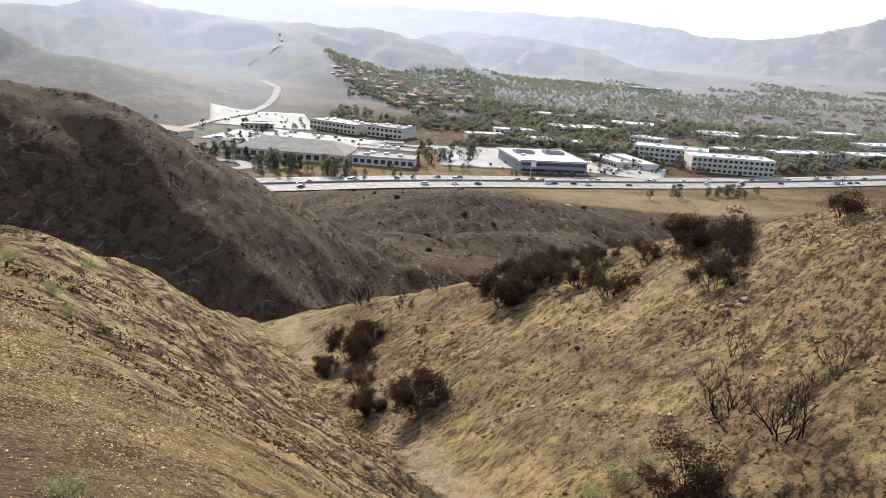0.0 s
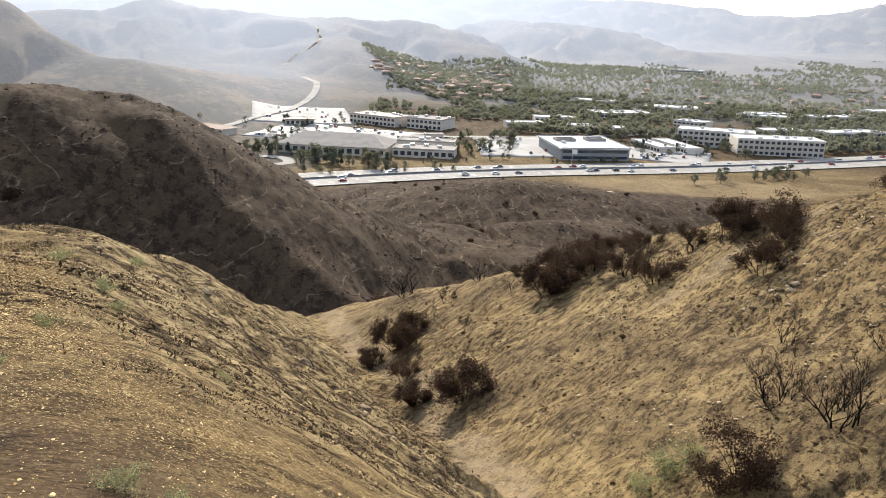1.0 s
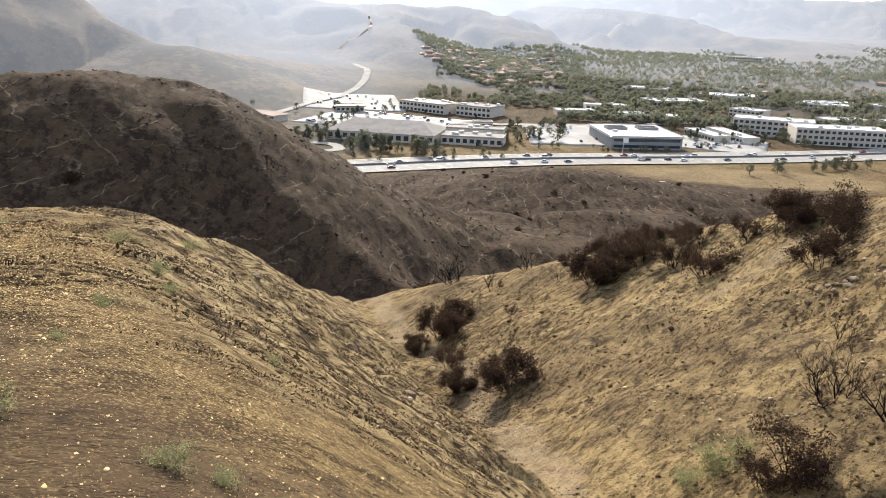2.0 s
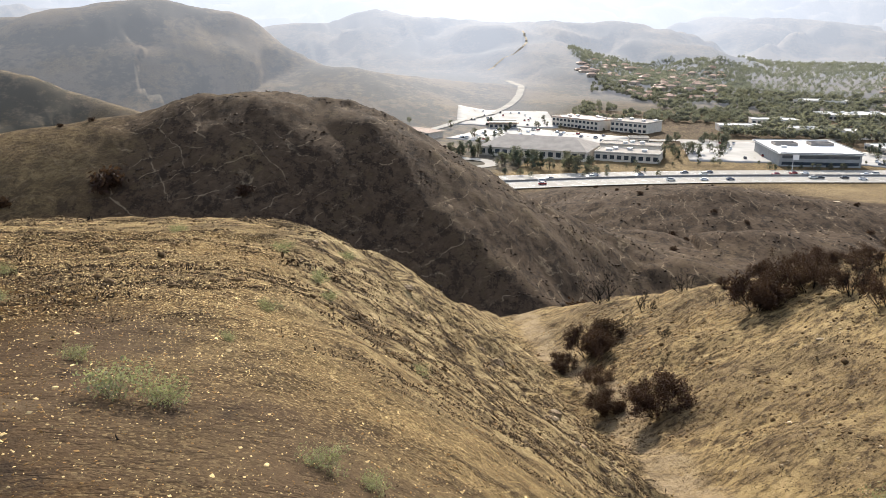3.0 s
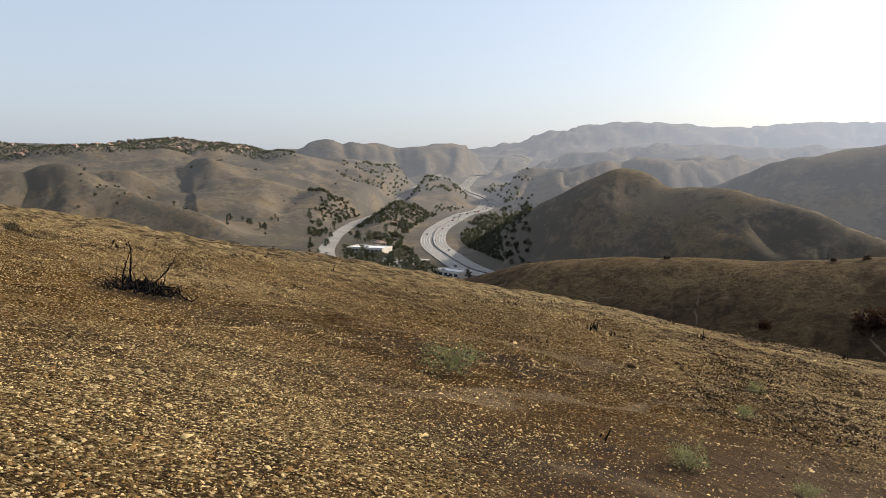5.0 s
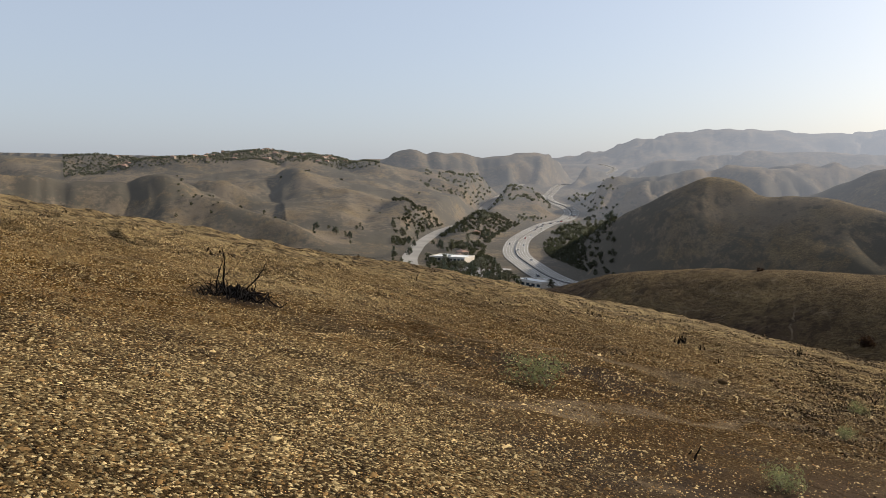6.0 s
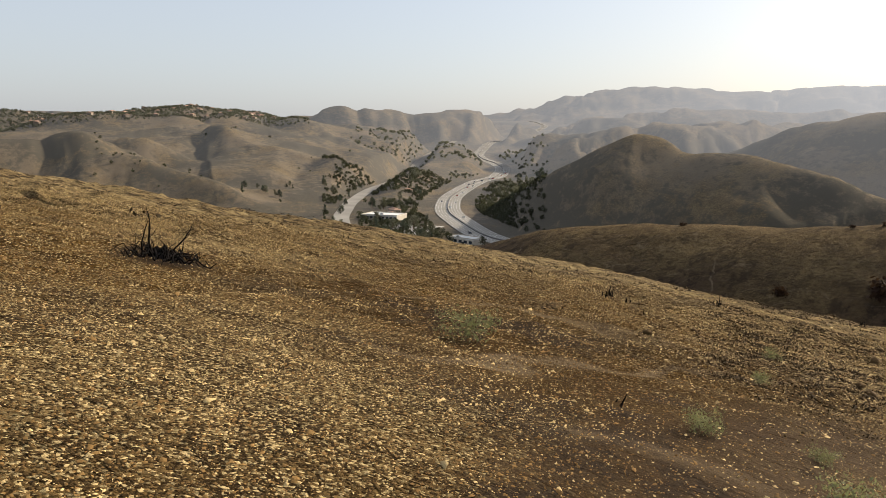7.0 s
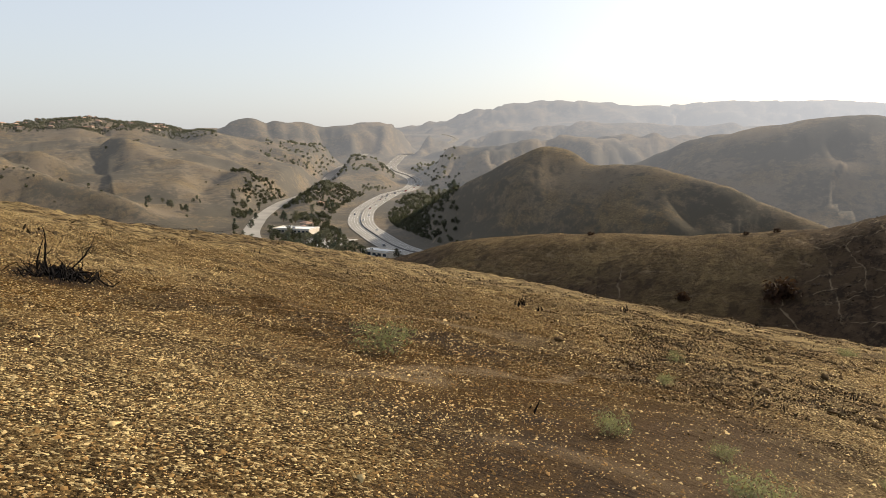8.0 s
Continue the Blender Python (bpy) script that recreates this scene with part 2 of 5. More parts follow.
    # skyline
    s = ridge([polar(-112, 2900, 40), polar(-100, 3300, 30), polar(-85, 3800, 60), polar(-74, 3800, 100), polar(-70, 3700, 110), polar(-63.4, 3500, 197), polar(-60.6, 3450, 218), polar(-56, 3450, 206), polar(-52, 3500, 190),
               polar(-47.6, 3500, 209), polar(-40, 3500, 200), polar(-33, 3300, 170), polar(-24, 3000, 165), polar(-14, 3000, 150), polar(-9, 3200, 141), polar(-1, 3300, 145), polar(5.6, 3400, 161), polar(13.7, 3400, 149),
               polar(17, 3400, 120), polar(21, 3400, 113), polar(24, 3400, 112), polar(28, 3400, 80), polar(33, 3500, 60), polar(60, 3600, 60)], 0.35, 0.3, 70, x, y, 70, 97, (230, 24, 900))
    s = smax(s, ridge([polar(19, 4550, 130), polar(24, 4500, 175), polar(28.5, 4500, 260), polar(35, 4500, 250), polar(60, 4500, 200)], 0.3, 0.3, 80, x, y, 60, 99, (260, 60, 900)), 10)
    hills = floor
    for part_h, k_s in ((c, 3), (m, 3), (e, 3), (g, 6), (w, 5), (k, 5), (t, 8), (s, 10)):
        hills = smax(hills, part_h, k_s)
    # erosion: branching hollows that deepen with height above the valley
    rise = np.clip((hills - floor) / 40, 0, 1)
    wx, wy = x + 26 * vnoise(x / 90, y / 90, 1), y + 26 * vnoise(x / 90 + 7, y / 90, 4)
    worn = 0.0
    for size, deep, until in ((300, 9.0, 1e9), (130, 8.0, 1e9), (58, 2.6, 2600), (27, 1.2, 1500)):
        worn = worn + deep * (2 * np.abs(vnoise(wx / size, wy / size, 2 + size)) - 0.75) * step(rr, until, until * 0.6)
    tame = 0.25 + 0.75 * step(np.degrees(np.arctan2(x, y)), -64, -74) + 0.45 * step(np.degrees(np.arctan2(x, y)), -36, -26) * step(rr, 1000, 1400)
    hills = hills + worn * tame * rise * step(rr, 260, 600)
    rib = 1 - 2 * np.abs(vnoise(x / 22 + 0.6 * vnoise(x / 18, y / 18, 6), y / 22, 6))
    hills = hills - 0.8 * rough * rib * step(c - floor, 4, 20) * step(rr, 80, 110) * step(rr, 280, 240)
    # road cuts
    cut = step(df, 62, 22)
    hills = hills * (1 - cut) + (hf - 0.4) * cut
    cut = step(dr, 40, 11)
    hills = hills * (1 - cut) + (hr - 0.4) * cut
    n = near_land(x, y)
    z = np.where(rr < 170, smax(n, hills, 1.2), hills)
    # fine relief, smaller near the feet
    z = z + 0.05 * fbm(x, y, 1.3, 3, 7) * step(rr, 2, 12) + 0.04 * (1 - 2 * np.abs(vnoise(x / 0.5, y / 0.7, 9))) * step(rr, 3, 10) * step(rr, 60, 40) + (0.35 + 0.2 * step(rr, 95, 120) * step(rr, 330, 280)) * np.where(rr > 95, rough, 1) * fbm(x, y, 6.0, 3, 8) * step(rr, 14, 60) * step(np.minimum(df, dr), 20, 60)
    return z - LAND0


LAND0 = 0.0
LAND0 = float(land(np.array([0.0]), np.array([0.0]))[0])



# ---- materials ----
def mat(name, color=(0.5, 0.5, 0.5), rough=0.9, metal=0.0, vary=0.0, scale=1.0, bump=0.0, bump_scale=20.0, per_object=0.0, spec=0.1, through_light=0.0):
    """A surface with mottled colour at two scales, fine relief and, where asked, a shade of its own for each object."""
    m = bpy.data.materials.new(name)
    m.use_nodes = True
    nt = m.node_tree
    b = nt.nodes["Principled BSDF"]
    b.inputs["Base Color"].default_value = (*color, 1)
    b.inputs["Roughness"].default_value = rough
    b.inputs["Metallic"].default_value = metal
    b.inputs["Specular IOR Level"].default_value = spec
    pos = nt.nodes.new("ShaderNodeNewGeometry").outputs["Position"]
    last = None
    if vary:
        n1 = nt.nodes.new("ShaderNodeTexNoise")
        n1.inputs["Scale"].default_value, n1.inputs["Detail"].default_value = scale, 6
        nt.links.new(pos, n1.inputs["Vector"])
        ramp = nt.nodes.new("ShaderNodeMapRange")
        ramp.inputs["From Min"].default_value, ramp.inputs["From Max"].default_value = 0.3, 0.7
        ramp.inputs["To Min"].default_value, ramp.inputs["To Max"].default_value = 1 - vary, 1 + vary
        nt.links.new(n1.outputs["Fac"], ramp.inputs["Value"])
        last = ramp.outputs["Result"]
    if per_object:
        info = nt.nodes.new("ShaderNodeObjectInfo")
        r2 = nt.nodes.new("ShaderNodeMapRange")
        r2.inputs["To Min"].default_value, r2.inputs["To Max"].default_value = 1 - per_object, 1 + per_object
        nt.links.new(info.outputs["Random"], r2.inputs["Value"])
        if last is None:
            last = r2.outputs["Result"]
        else:
            mul = nt.nodes.new("ShaderNodeMath")
            mul.operation = "MULTIPLY"
            nt.links.new(last, mul.inputs[0])
            nt.links.new(r2.outputs["Result"], mul.inputs[1])
            last = mul.outputs[0]
    if last is not None:
        mix = nt.nodes.new("ShaderNodeVectorMath")
        mix.operation = "SCALE"
        mix.inputs[0].default_value = color
        nt.links.new(last, mix.inputs["Scale"])
        nt.links.new(mix.outputs[0], b.inputs["Base Color"])
    if bump:
        n2 = nt.nodes.new("ShaderNodeTexNoise")
        n2.inputs["Scale"].default_value, n2.inputs["Detail"].default_value = bump_scale, 5
        nt.links.new(pos, n2.inputs["Vector"])
        bp = nt.nodes.new("ShaderNodeBump")
        bp.inputs["Strength"].default_value, bp.inputs["Distance"].default_value = bump, 1.0 / bump_scale
        nt.links.new(n2.outputs["Fac"], bp.inputs["Height"])
        nt.links.new(bp.outputs[0], b.inputs["Normal"])
    if through_light:
        tr = nt.nodes.new("ShaderNodeBsdfTranslucent")
        tr.inputs["Color"].default_value = (color[0] * 1.35, color[1] * 1.4, color[2] * 0.95, 1)
        ms = nt.nodes.new("ShaderNodeMixShader")
        ms.inputs[0].default_value = through_light
        nt.links.new(b.outputs[0], ms.inputs[1])
        nt.links.new(tr.outputs[0], ms.inputs[2])
        nt.links.new(ms.outputs[0], nt.nodes["Material Output"].inputs["Surface"])
    return m


def ground_material(name, glow=0.0):
    """Dry hill soil: straw-coloured grass, brown soil, burnt ground, pale trodden soil and gravel, laid out by the
    sheet's zones; glow adds painted haze.
    """
    m = bpy.data.materials.new(name)
    m.use_nodes = True
    nt = m.node_tree
    N, L = nt.nodes.new, nt.links.new
    b = nt.nodes["Principled BSDF"]
    pos = N("ShaderNodeNewGeometry").outputs["Position"]
    zone = N("ShaderNodeAttribute")
    zone.attribute_name = "zone"
    sep = N("ShaderNodeSeparateColor")
    L(zone.outputs["Color"], sep.inputs[0])

    def noise_tex(scale, detail=6, rough=0.6, stretch=None):
        n = N("ShaderNodeTexNoise")
        n.inputs["Scale"].default_value, n.inputs["Detail"].default_value, n.inputs["Roughness"].default_value = scale, detail, rough
        if stretch:
            mp = N("ShaderNodeMapping")
            mp.vector_type = "TEXTURE"
            mp.inputs["Rotation"].default_value[2] = radians(stretch[0])
            mp.inputs["Scale"].default_value = [1 / v for v in stretch[1]]
            L(pos, mp.inputs["Vector"])
            L(mp.outputs[0], n.inputs["Vector"])
        else:
            L(pos, n.inputs["Vector"])
        return n.outputs["Fac"]

    def rng(v, a, c, lo=0.0, hi=1.0):
        r = N("ShaderNodeMapRange")
        r.inputs["From Min"].default_value, r.inputs["From Max"].default_value = a, c
        r.inputs["To Min"].default_value, r.inputs["To Max"].default_value = lo, hi
        L(v, r.inputs["Value"])
        return r.outputs["Result"]

    def mth(op, a, c):
        r = N("ShaderNodeMath")
        r.operation = op
        for i, v in enumerate((a, c)):
            if isinstance(v, (int, float)):
                r.inputs[i].default_value = v
            else:
                L(v, r.inputs[i])
        return r.outputs[0]

    def mixc(fac, a, c):
        r = N("ShaderNodeMix")
        r.data_type = "RGBA"
        L(fac, r.inputs["Factor"])
        for key, v in (("A", a), ("B", c)):
            sock = [i for i in r.inputs if i.name == key and i.type == "RGBA"][0]
            if isinstance(v, tuple):
                sock.default_value = (*v, 1)
            else:
                L(v, sock)
        return [o for o in r.outputs if o.type == "RGBA"][0]

    big, mid, fine = noise_tex(0.06, 5), noise_tex(0.7, 8, 0.65), noise_tex(9.0, 8, 0.7)
    streak = noise_tex(1.0, 7, 0.7, (43, (0.6, 1.35, 1.0)))
    grass = mixc(rng(mid, 0.35, 0.65), GRASS_A, GRASS_B)
    soil = mixc(rng(fine, 0.3, 0.7), SOIL_A, SOIL_B)
    col = mixc(rng(mth("ADD", mth("MULTIPLY", streak, 0.6), mth("MULTIPLY", big, 0.4)), 0.44, 0.6), grass, soil)
    # dark tufts and clods, coloured deeper for the shade among them
    col = mixc(rng(mth("ADD", mth("MULTIPLY", fine, 0.45), mth("MULTIPLY", streak, 0.55)), 0.525, 0.575, 0.0, 0.8), col, CLOD_SHADE)
    # small dark dead tufts with their shadows in the colour, thicker in some patches
    tuft = noise_tex(3.0, 5, 0.65, (48, (0.55, 1.25, 1.0)))
    tmask = mth("MULTIPLY", rng(sep.outputs["Blue"], 0.2, 0.8, 1.0, 0.35), rng(tuft, 0.525, 0.575))
    tmask = mth("MULTIPLY", tmask, rng(mth("ADD", big, mid), 0.8, 1.08, 0.35, 0.95))
    col = mixc(tmask, col, (0.04, 0.029, 0.017))
    # gravel near the feet
    vor = N("ShaderNodeTexVoronoi")
    vor.inputs["Scale"].default_value = 55.0
    L(pos, vor.inputs["Vector"])
    vs = N("ShaderNodeSeparateColor")
    L(vor.outputs["Color"], vs.inputs[0])
    chips = mixc(rng(vs.outputs[0], 0.6, 0.92), (0.042, 0.025, 0.01), (0.6, 0.45, 0.22))
    warm = N("ShaderNodeVectorMath")
    warm.operation = "MULTIPLY"
    L(col, warm.inputs[0])
    warm.inputs[1].default_value = (0.66, 0.5, 0.26)
    col = mixc(sep.outputs["Blue"], col, warm.outputs[0])
    gmask = mth("MULTIPLY", rng(sep.outputs["Blue"], 0.02, 0.3), rng(vs.outputs[1], 0.35, 0.6))
    col = mixc(gmask, col, chips)
    # burnt ground with ash streaks
    burnt = mixc(rng(mid, 0.35, 0.7), BURNT_A, BURNT_B)
    burnt = mixc(sep.outputs["Blue"], burnt, (0.034, 0.018, 0.006))
    burnt = mixc(rng(noise_tex(0.35, 8, 0.7, (60, (0.5, 1.4, 1.0))), 0.56, 0.7, 0.0, 0.2), burnt, ASH)
    bm_ = mth("MULTIPLY", sep.outputs["Red"], rng(mth("ADD", mid, big), 0.55, 1.05, 0.72, 1.12))
    col = mixc(bm_, col, burnt)
    # pale game trails along the slopes and dark clumps over the burnt ground
    place = N("ShaderNodeSeparateXYZ")
    L(pos, place.inputs[0])
    for lean, gap, size in () if glow else ((0.0, 0.34, 0.1), (0.16, 0.27, 0.06), (-0.2, 0.22, 0.075)):
        up = mth("ADD", mth("MULTIPLY", place.outputs[2], gap), mth("MULTIPLY", place.outputs[0], lean))
        up = mth("ADD", up, mth("MULTIPLY", noise_tex(size, 4, 0.6), 2.4))
        line = rng(mth("ABSOLUTE", mth("SUBTRACT", mth("FRACT", up, 0.0), 0.5), 0.0), 0.012, 0.042, 0.6, 0.0)
        line = mth("MULTIPLY", line, rng(noise_tex(size * 1.3, 5, 0.65), 0.5, 0.6))
        col = mixc(mth("MULTIPLY", line, sep.outputs["Red"]), col, ASH)
    clump = rng(noise_tex(0.42, 9, 0.8, (20, (1.0, 0.6, 1.0))), 0.5, 0.56, 0.0, 0.85)
    col = mixc(mth("MULTIPLY", clump, sep.outputs["Red"]), col, (0.022, 0.016, 0.012))
    if not glow:
        # eroded flank: shaded rills and hollows painted dark, sunlit crumbling ribs painted pale
        rill = noise_tex(1.5, 9, 0.8, (43, (0.5, 1.3, 1.0)))
        worn = mixc(rng(rill, 0.4, 0.53), (0.34, 0.26, 0.135), SOIL_B)
        worn = mixc(rng(rill, 0.5, 0.56), worn, CLOD_SHADE)
        col = mixc(mth("MULTIPLY", zone.outputs["Alpha"], rng(mid, 0.36, 0.52, 0.4, 1.0)), col, worn)
    # pale trodden soil
    pale = mixc(rng(fine, 0.3, 0.7), PALE_A, PALE_B)
    col = mixc(mth("MULTIPLY", sep.outputs["Green"], rng(mid, 0.3, 0.55)), col, pale)
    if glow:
        # grey-brown brush over the far hills, its greying also standing in for haze
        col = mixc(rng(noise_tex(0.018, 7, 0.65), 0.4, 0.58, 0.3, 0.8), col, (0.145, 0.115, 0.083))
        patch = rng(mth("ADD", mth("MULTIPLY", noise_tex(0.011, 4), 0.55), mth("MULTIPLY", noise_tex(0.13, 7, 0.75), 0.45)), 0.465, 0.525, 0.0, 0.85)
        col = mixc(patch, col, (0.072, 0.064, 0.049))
    L(col, b.inputs["Base Color"])
    b.inputs["Roughness"].default_value = 0.95
    b.inputs["Specular IOR Level"].default_value = 0.02
    h = mth("ADD", mth("MULTIPLY", fine, 0.05), mth("ADD", mth("MULTIPLY", mid, 0.22), mth("ADD", mth("MULTIPLY", streak, 0.09), mth("MULTIPLY", tmask, 0.05))))
    h = mth("ADD", h, mth("MULTIPLY", mth("MULTIPLY", vor.outputs["Distance"], sep.outputs["Blue"]), -0.02))
    bp = N("ShaderNodeBump")
    bp.inputs["Strength"].default_value, bp.inputs["Distance"].default_value = 1.0, 1.6
    L(rng(sep.outputs["Red"], 0.3, 0.9, 1.0, 0.45), bp.inputs["Strength"])
    L(h, bp.inputs["Height"])
    L(bp.outputs[0], b.inputs["Normal"])
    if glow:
        # haze painted on as emission, by the share in the zone's alpha
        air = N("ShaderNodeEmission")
        air.inputs["Color"].default_value = (*FAR_HAZE, 1)
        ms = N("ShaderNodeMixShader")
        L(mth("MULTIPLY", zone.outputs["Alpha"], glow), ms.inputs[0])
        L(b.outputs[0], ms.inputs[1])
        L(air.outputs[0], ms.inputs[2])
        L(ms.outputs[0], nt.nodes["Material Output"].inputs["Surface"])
    return m


GRASS_A, GRASS_B = (0.285, 0.207, 0.1), (0.175, 0.125, 0.06)
SOIL_A, SOIL_B = (0.095, 0.062, 0.028), (0.155, 0.108, 0.053)
CLOD_SHADE = (0.032, 0.022, 0.014)
BURNT_A, BURNT_B, ASH = (0.036, 0.025, 0.017), (0.078, 0.053, 0.033), (0.22, 0.165, 0.105)
PALE_A, PALE_B = (0.21, 0.155, 0.09), (0.29, 0.22, 0.14)
FAR_HAZE = (0.54, 0.565, 0.62)
ground_mat = ground_material("dry_ground")
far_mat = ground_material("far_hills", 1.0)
asphalt = mat("road_concrete", (0.26, 0.24, 0.21), 0.9, vary=0.14, scale=0.05, spec=0.05)

# ---- ground ----
GULLY = [(9, 14, 0), (3, 25, 0), (0, 34, 0), (-4.5, 49, 0), (-11, 65, 0), (-18, 83, 0), (-20, 96, 0)]


def split(az):
    """Where the near ground ends and the far hills begin, by direction."""
    return 800 - 360 * step(az, -8, -14)


def near_top(x, y):
    return -0.2 * (-0.342 * x + 0.94 * y)


def zones(X, Y, Z):
    """burnt, pale and gravel shares, then far haze and near flank wear, for each place of the sheet."""
    rr = np.hypot(X, Y)
    az = np.degrees(np.arctan2(X, Y))
    # burnt hill; its sunlit right flank is coloured lighter by a lesser burnt share
    burnt = step(rr, 88, 104) * step(rr, 480, 330 + 60 * step(az, -12, -6)) * (1.0 - 0.1 * step(az, -23, -18) * step(rr, 230, 190) - (0.12 + 0.42 * step(az, -38, -48)) * step(az, -22, -29) * step(Z + 4 * fbm(X, Y, 14, 3, 70) + 6 * step(az, -38, -50), -24, -13))
    burnt = np.maximum(burnt, 0.4 * step(rr, 330, 420) * step(az, -30, -38))
    burnt = np.maximum(burnt * step(rr, 480, 420), 0.22 * step(rr, 400, 480))
    burnt = np.maximum(burnt, 0.22 * step(0.15 + fbm(X, Y, 9.0, 3, 61), 0.25, 0.7) * step(rr, 60, 20))
    burnt = np.maximum(burnt, 0.85 * step(np.hypot(X + 3.0, (Y - 2.8) * 1.25) + 0.9 * fbm(X, Y, 1.6, 3, 62), 3.2, 1.6))
    scar = along(BURN_SCAR, X + 0.3 * vnoise(X, Y, 66), Y + 0.3 * vnoise(X, Y, 67))[0]
    burnt = np.maximum(burnt, 0.7 * step(scar, 1.3, 0.2))
    burnt = np.maximum(burnt, 0.95 * step(np.hypot(X + 10.8, (Y + 1.1) * 1.3), 1.3, 0.5))
    # burnt soil, deepened to paint in how the ground dims towards the sun
    burnt = np.maximum(burnt, np.clip(0.66 + 0.4 * fbm(X, Y, 2.5, 3, 69), 0, 0.9) * step(np.hypot((X + 6.2) / 1.5, Y - 3.9) + 1.2 * fbm(X, Y, 3.5, 3, 57), 4.6, 1.6))
    burnt = np.maximum(burnt, 0.1 * step(az, 23, 27) * step(rr, 62, 54) * step(rr, 24, 34) * np.clip(0.8 + 0.7 * fbm(X, Y, 7, 3, 68), 0, 1))
    on_b = step(-17.4 + 0.5 * X - 0.076 * Y - (0.3 - 0.665 * Y - 0.69 * X + 0.0012 * Y * Y), 0.0, 3.0) * step(rr, 95, 80)
    burnt = np.maximum(burnt, 0.34 * on_b * step(fbm(X, Y, 11.0, 5, 58, 0.6), 0.0, 0.45))
    # town floor and freeway slope: burnt share used to paint shade between the trees
    burnt = np.maximum(burnt, 0.7 * step(az + 3 * fbm(X, Y, 90, 2, 56), -13, -9) * step(rr, 520, 600) * step(Z, -40, -52) * step(rr, 2300, 1600))
    burnt = np.maximum(burnt, 0.75 * step(np.hypot((X + 645) / 60, (Y - 218) / 90), 1.1, 0.7))
    field = step(np.hypot((X - 120) / 75, (Y - 425) / 28), 1.1, 0.8)
    burnt = burnt * (1 - 0.8 * field)
    gd = along(GULLY, X + 0.7 * vnoise(X / 3, Y / 3, 63), Y)[0]
    pale = 0.75 * step(gd, 1.7, 0.6)
    pale = np.maximum(pale, 0.35 * field)
    pale = np.maximum(pale, 0.6 * step(np.hypot((X + 570) / 34, (Y - 240) / 34), 1.2, 0.6))
    pale = np.maximum(pale, 0.5 * step(np.hypot((X + 300) / 80, (Y - 790) / 120), 1.1, 0.85))
    td = along(B_TRAIL, X + 0.5 * vnoise(X / 2, Y / 2, 64), Y)[0]
    pale = np.maximum(pale, 0.7 * step(td, 1.0, 0.3))
    flank = step(-0.69 * X - 0.665 * Y + 0.0012 * Y * Y + 0.3 - near_top(X, Y), 0.8, -0.6) * step(rr, 5, 12) * step(gd, 1.0, 3.5) * step(0.3 - 0.665 * Y - 0.69 * X + 0.0012 * Y * Y - (-17.4 + 0.5 * X - 0.076 * Y), 0.5, 2.5) * step(rr, 100, 85)
    gravel = step(rr, 34, 11) * (0.22 + 0.78 * step(np.where(az > 100, az - 360, az) + 12 * fbm(X, Y, 4, 2, 59), -30, -58)) * np.clip(0.9 + 0.5 * fbm(X, Y, 5, 2, 65), 0, 1)
    # golden stubble on the western crest of the burnt hill
    gravel = np.maximum(gravel, 0.22 * step(az, -34, -46) * step(rr, 100, 120) * step(rr, 260, 230) * step(Z + 4 * fbm(X, Y, 14, 3, 70), -32, -22))
    # alpha: painted haze, growing with distance and towards the sun; flank wear near by
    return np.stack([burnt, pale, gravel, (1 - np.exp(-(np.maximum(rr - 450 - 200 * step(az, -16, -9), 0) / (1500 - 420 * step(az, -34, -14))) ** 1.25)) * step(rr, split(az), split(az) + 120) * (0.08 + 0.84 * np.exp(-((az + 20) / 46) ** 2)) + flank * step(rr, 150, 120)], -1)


BURN_SCAR = [(-11, 1.6, 0), (-6.6, 2.4, 0), (-5, 2.9, 0), (-3.9, 3.2, 0), (-3.1, 3.5, 0), (-2, 3.6, 0), (-1, 4.0, 0)]
B_TRAIL = [(12, 47, 0), (15, 48.5, 0), (18.5, 51, 0), (21, 52, 0), (24, 53, 0)]


SHEETS = []


def grid_sheet(name, d, material, far=False):
    fine_az = np.arange(-112, 40, 0.16)
    coarse = np.linspace(40, 248, 84)
    az = np.radians(np.concatenate([fine_az, coarse]))
    n_az, n_d = len(az), len(d)
    A, Dm = np.meshgrid(az, d)
    far_end = split((np.degrees(A) + 180) % 360 - 180)
    if far:
        Dm = far_end * (4850 / far_end) ** Dm
    else:
        Dm = np.where(Dm > 150, 150 * (far_end / 150) ** (np.log(np.maximum(Dm, 150) / 150) / np.log(800 / 150)), Dm)
    X, Y = Dm * np.sin(A), Dm * np.cos(A)
    Z = land(X, Y)
    zn = zones(X, Y, Z)
    SHEETS.append((np.degrees(az), Dm, Z))
    co = np.stack([X, Y, Z], -1).reshape(-1, 3)
    i = np.arange(n_d - 1)[:, None] * n_az + np.arange(n_az - 1)[None, :]
    q = np.stack([i, i + n_az, i + n_az + 1, i + 1], -1).reshape(-1, 4)[:, ::-1]
    me = bpy.data.meshes.new(name)
    me.vertices.add(len(co))
    me.vertices.foreach_set("co", co.ravel())
    me.loops.add(q.size)
    me.loops.foreach_set("vertex_index", q.ravel().astype(np.int32))
    me.polygons.add(len(q))
    me.polygons.foreach_set("loop_start", (np.arange(len(q)) * 4).astype(np.int32))
    me.polygons.foreach_set("loop_total", np.full(len(q), 4, np.int32))
    me.polygons.foreach_set("use_smooth", np.ones(len(q), bool))
    at = me.attributes.new("zone", "FLOAT_COLOR", "POINT")
    at.data.foreach_set("color", zn.reshape(-1, 4).astype(np.float32).ravel())
    me.update()
    me.materials.append(material)
    return new(name, me)


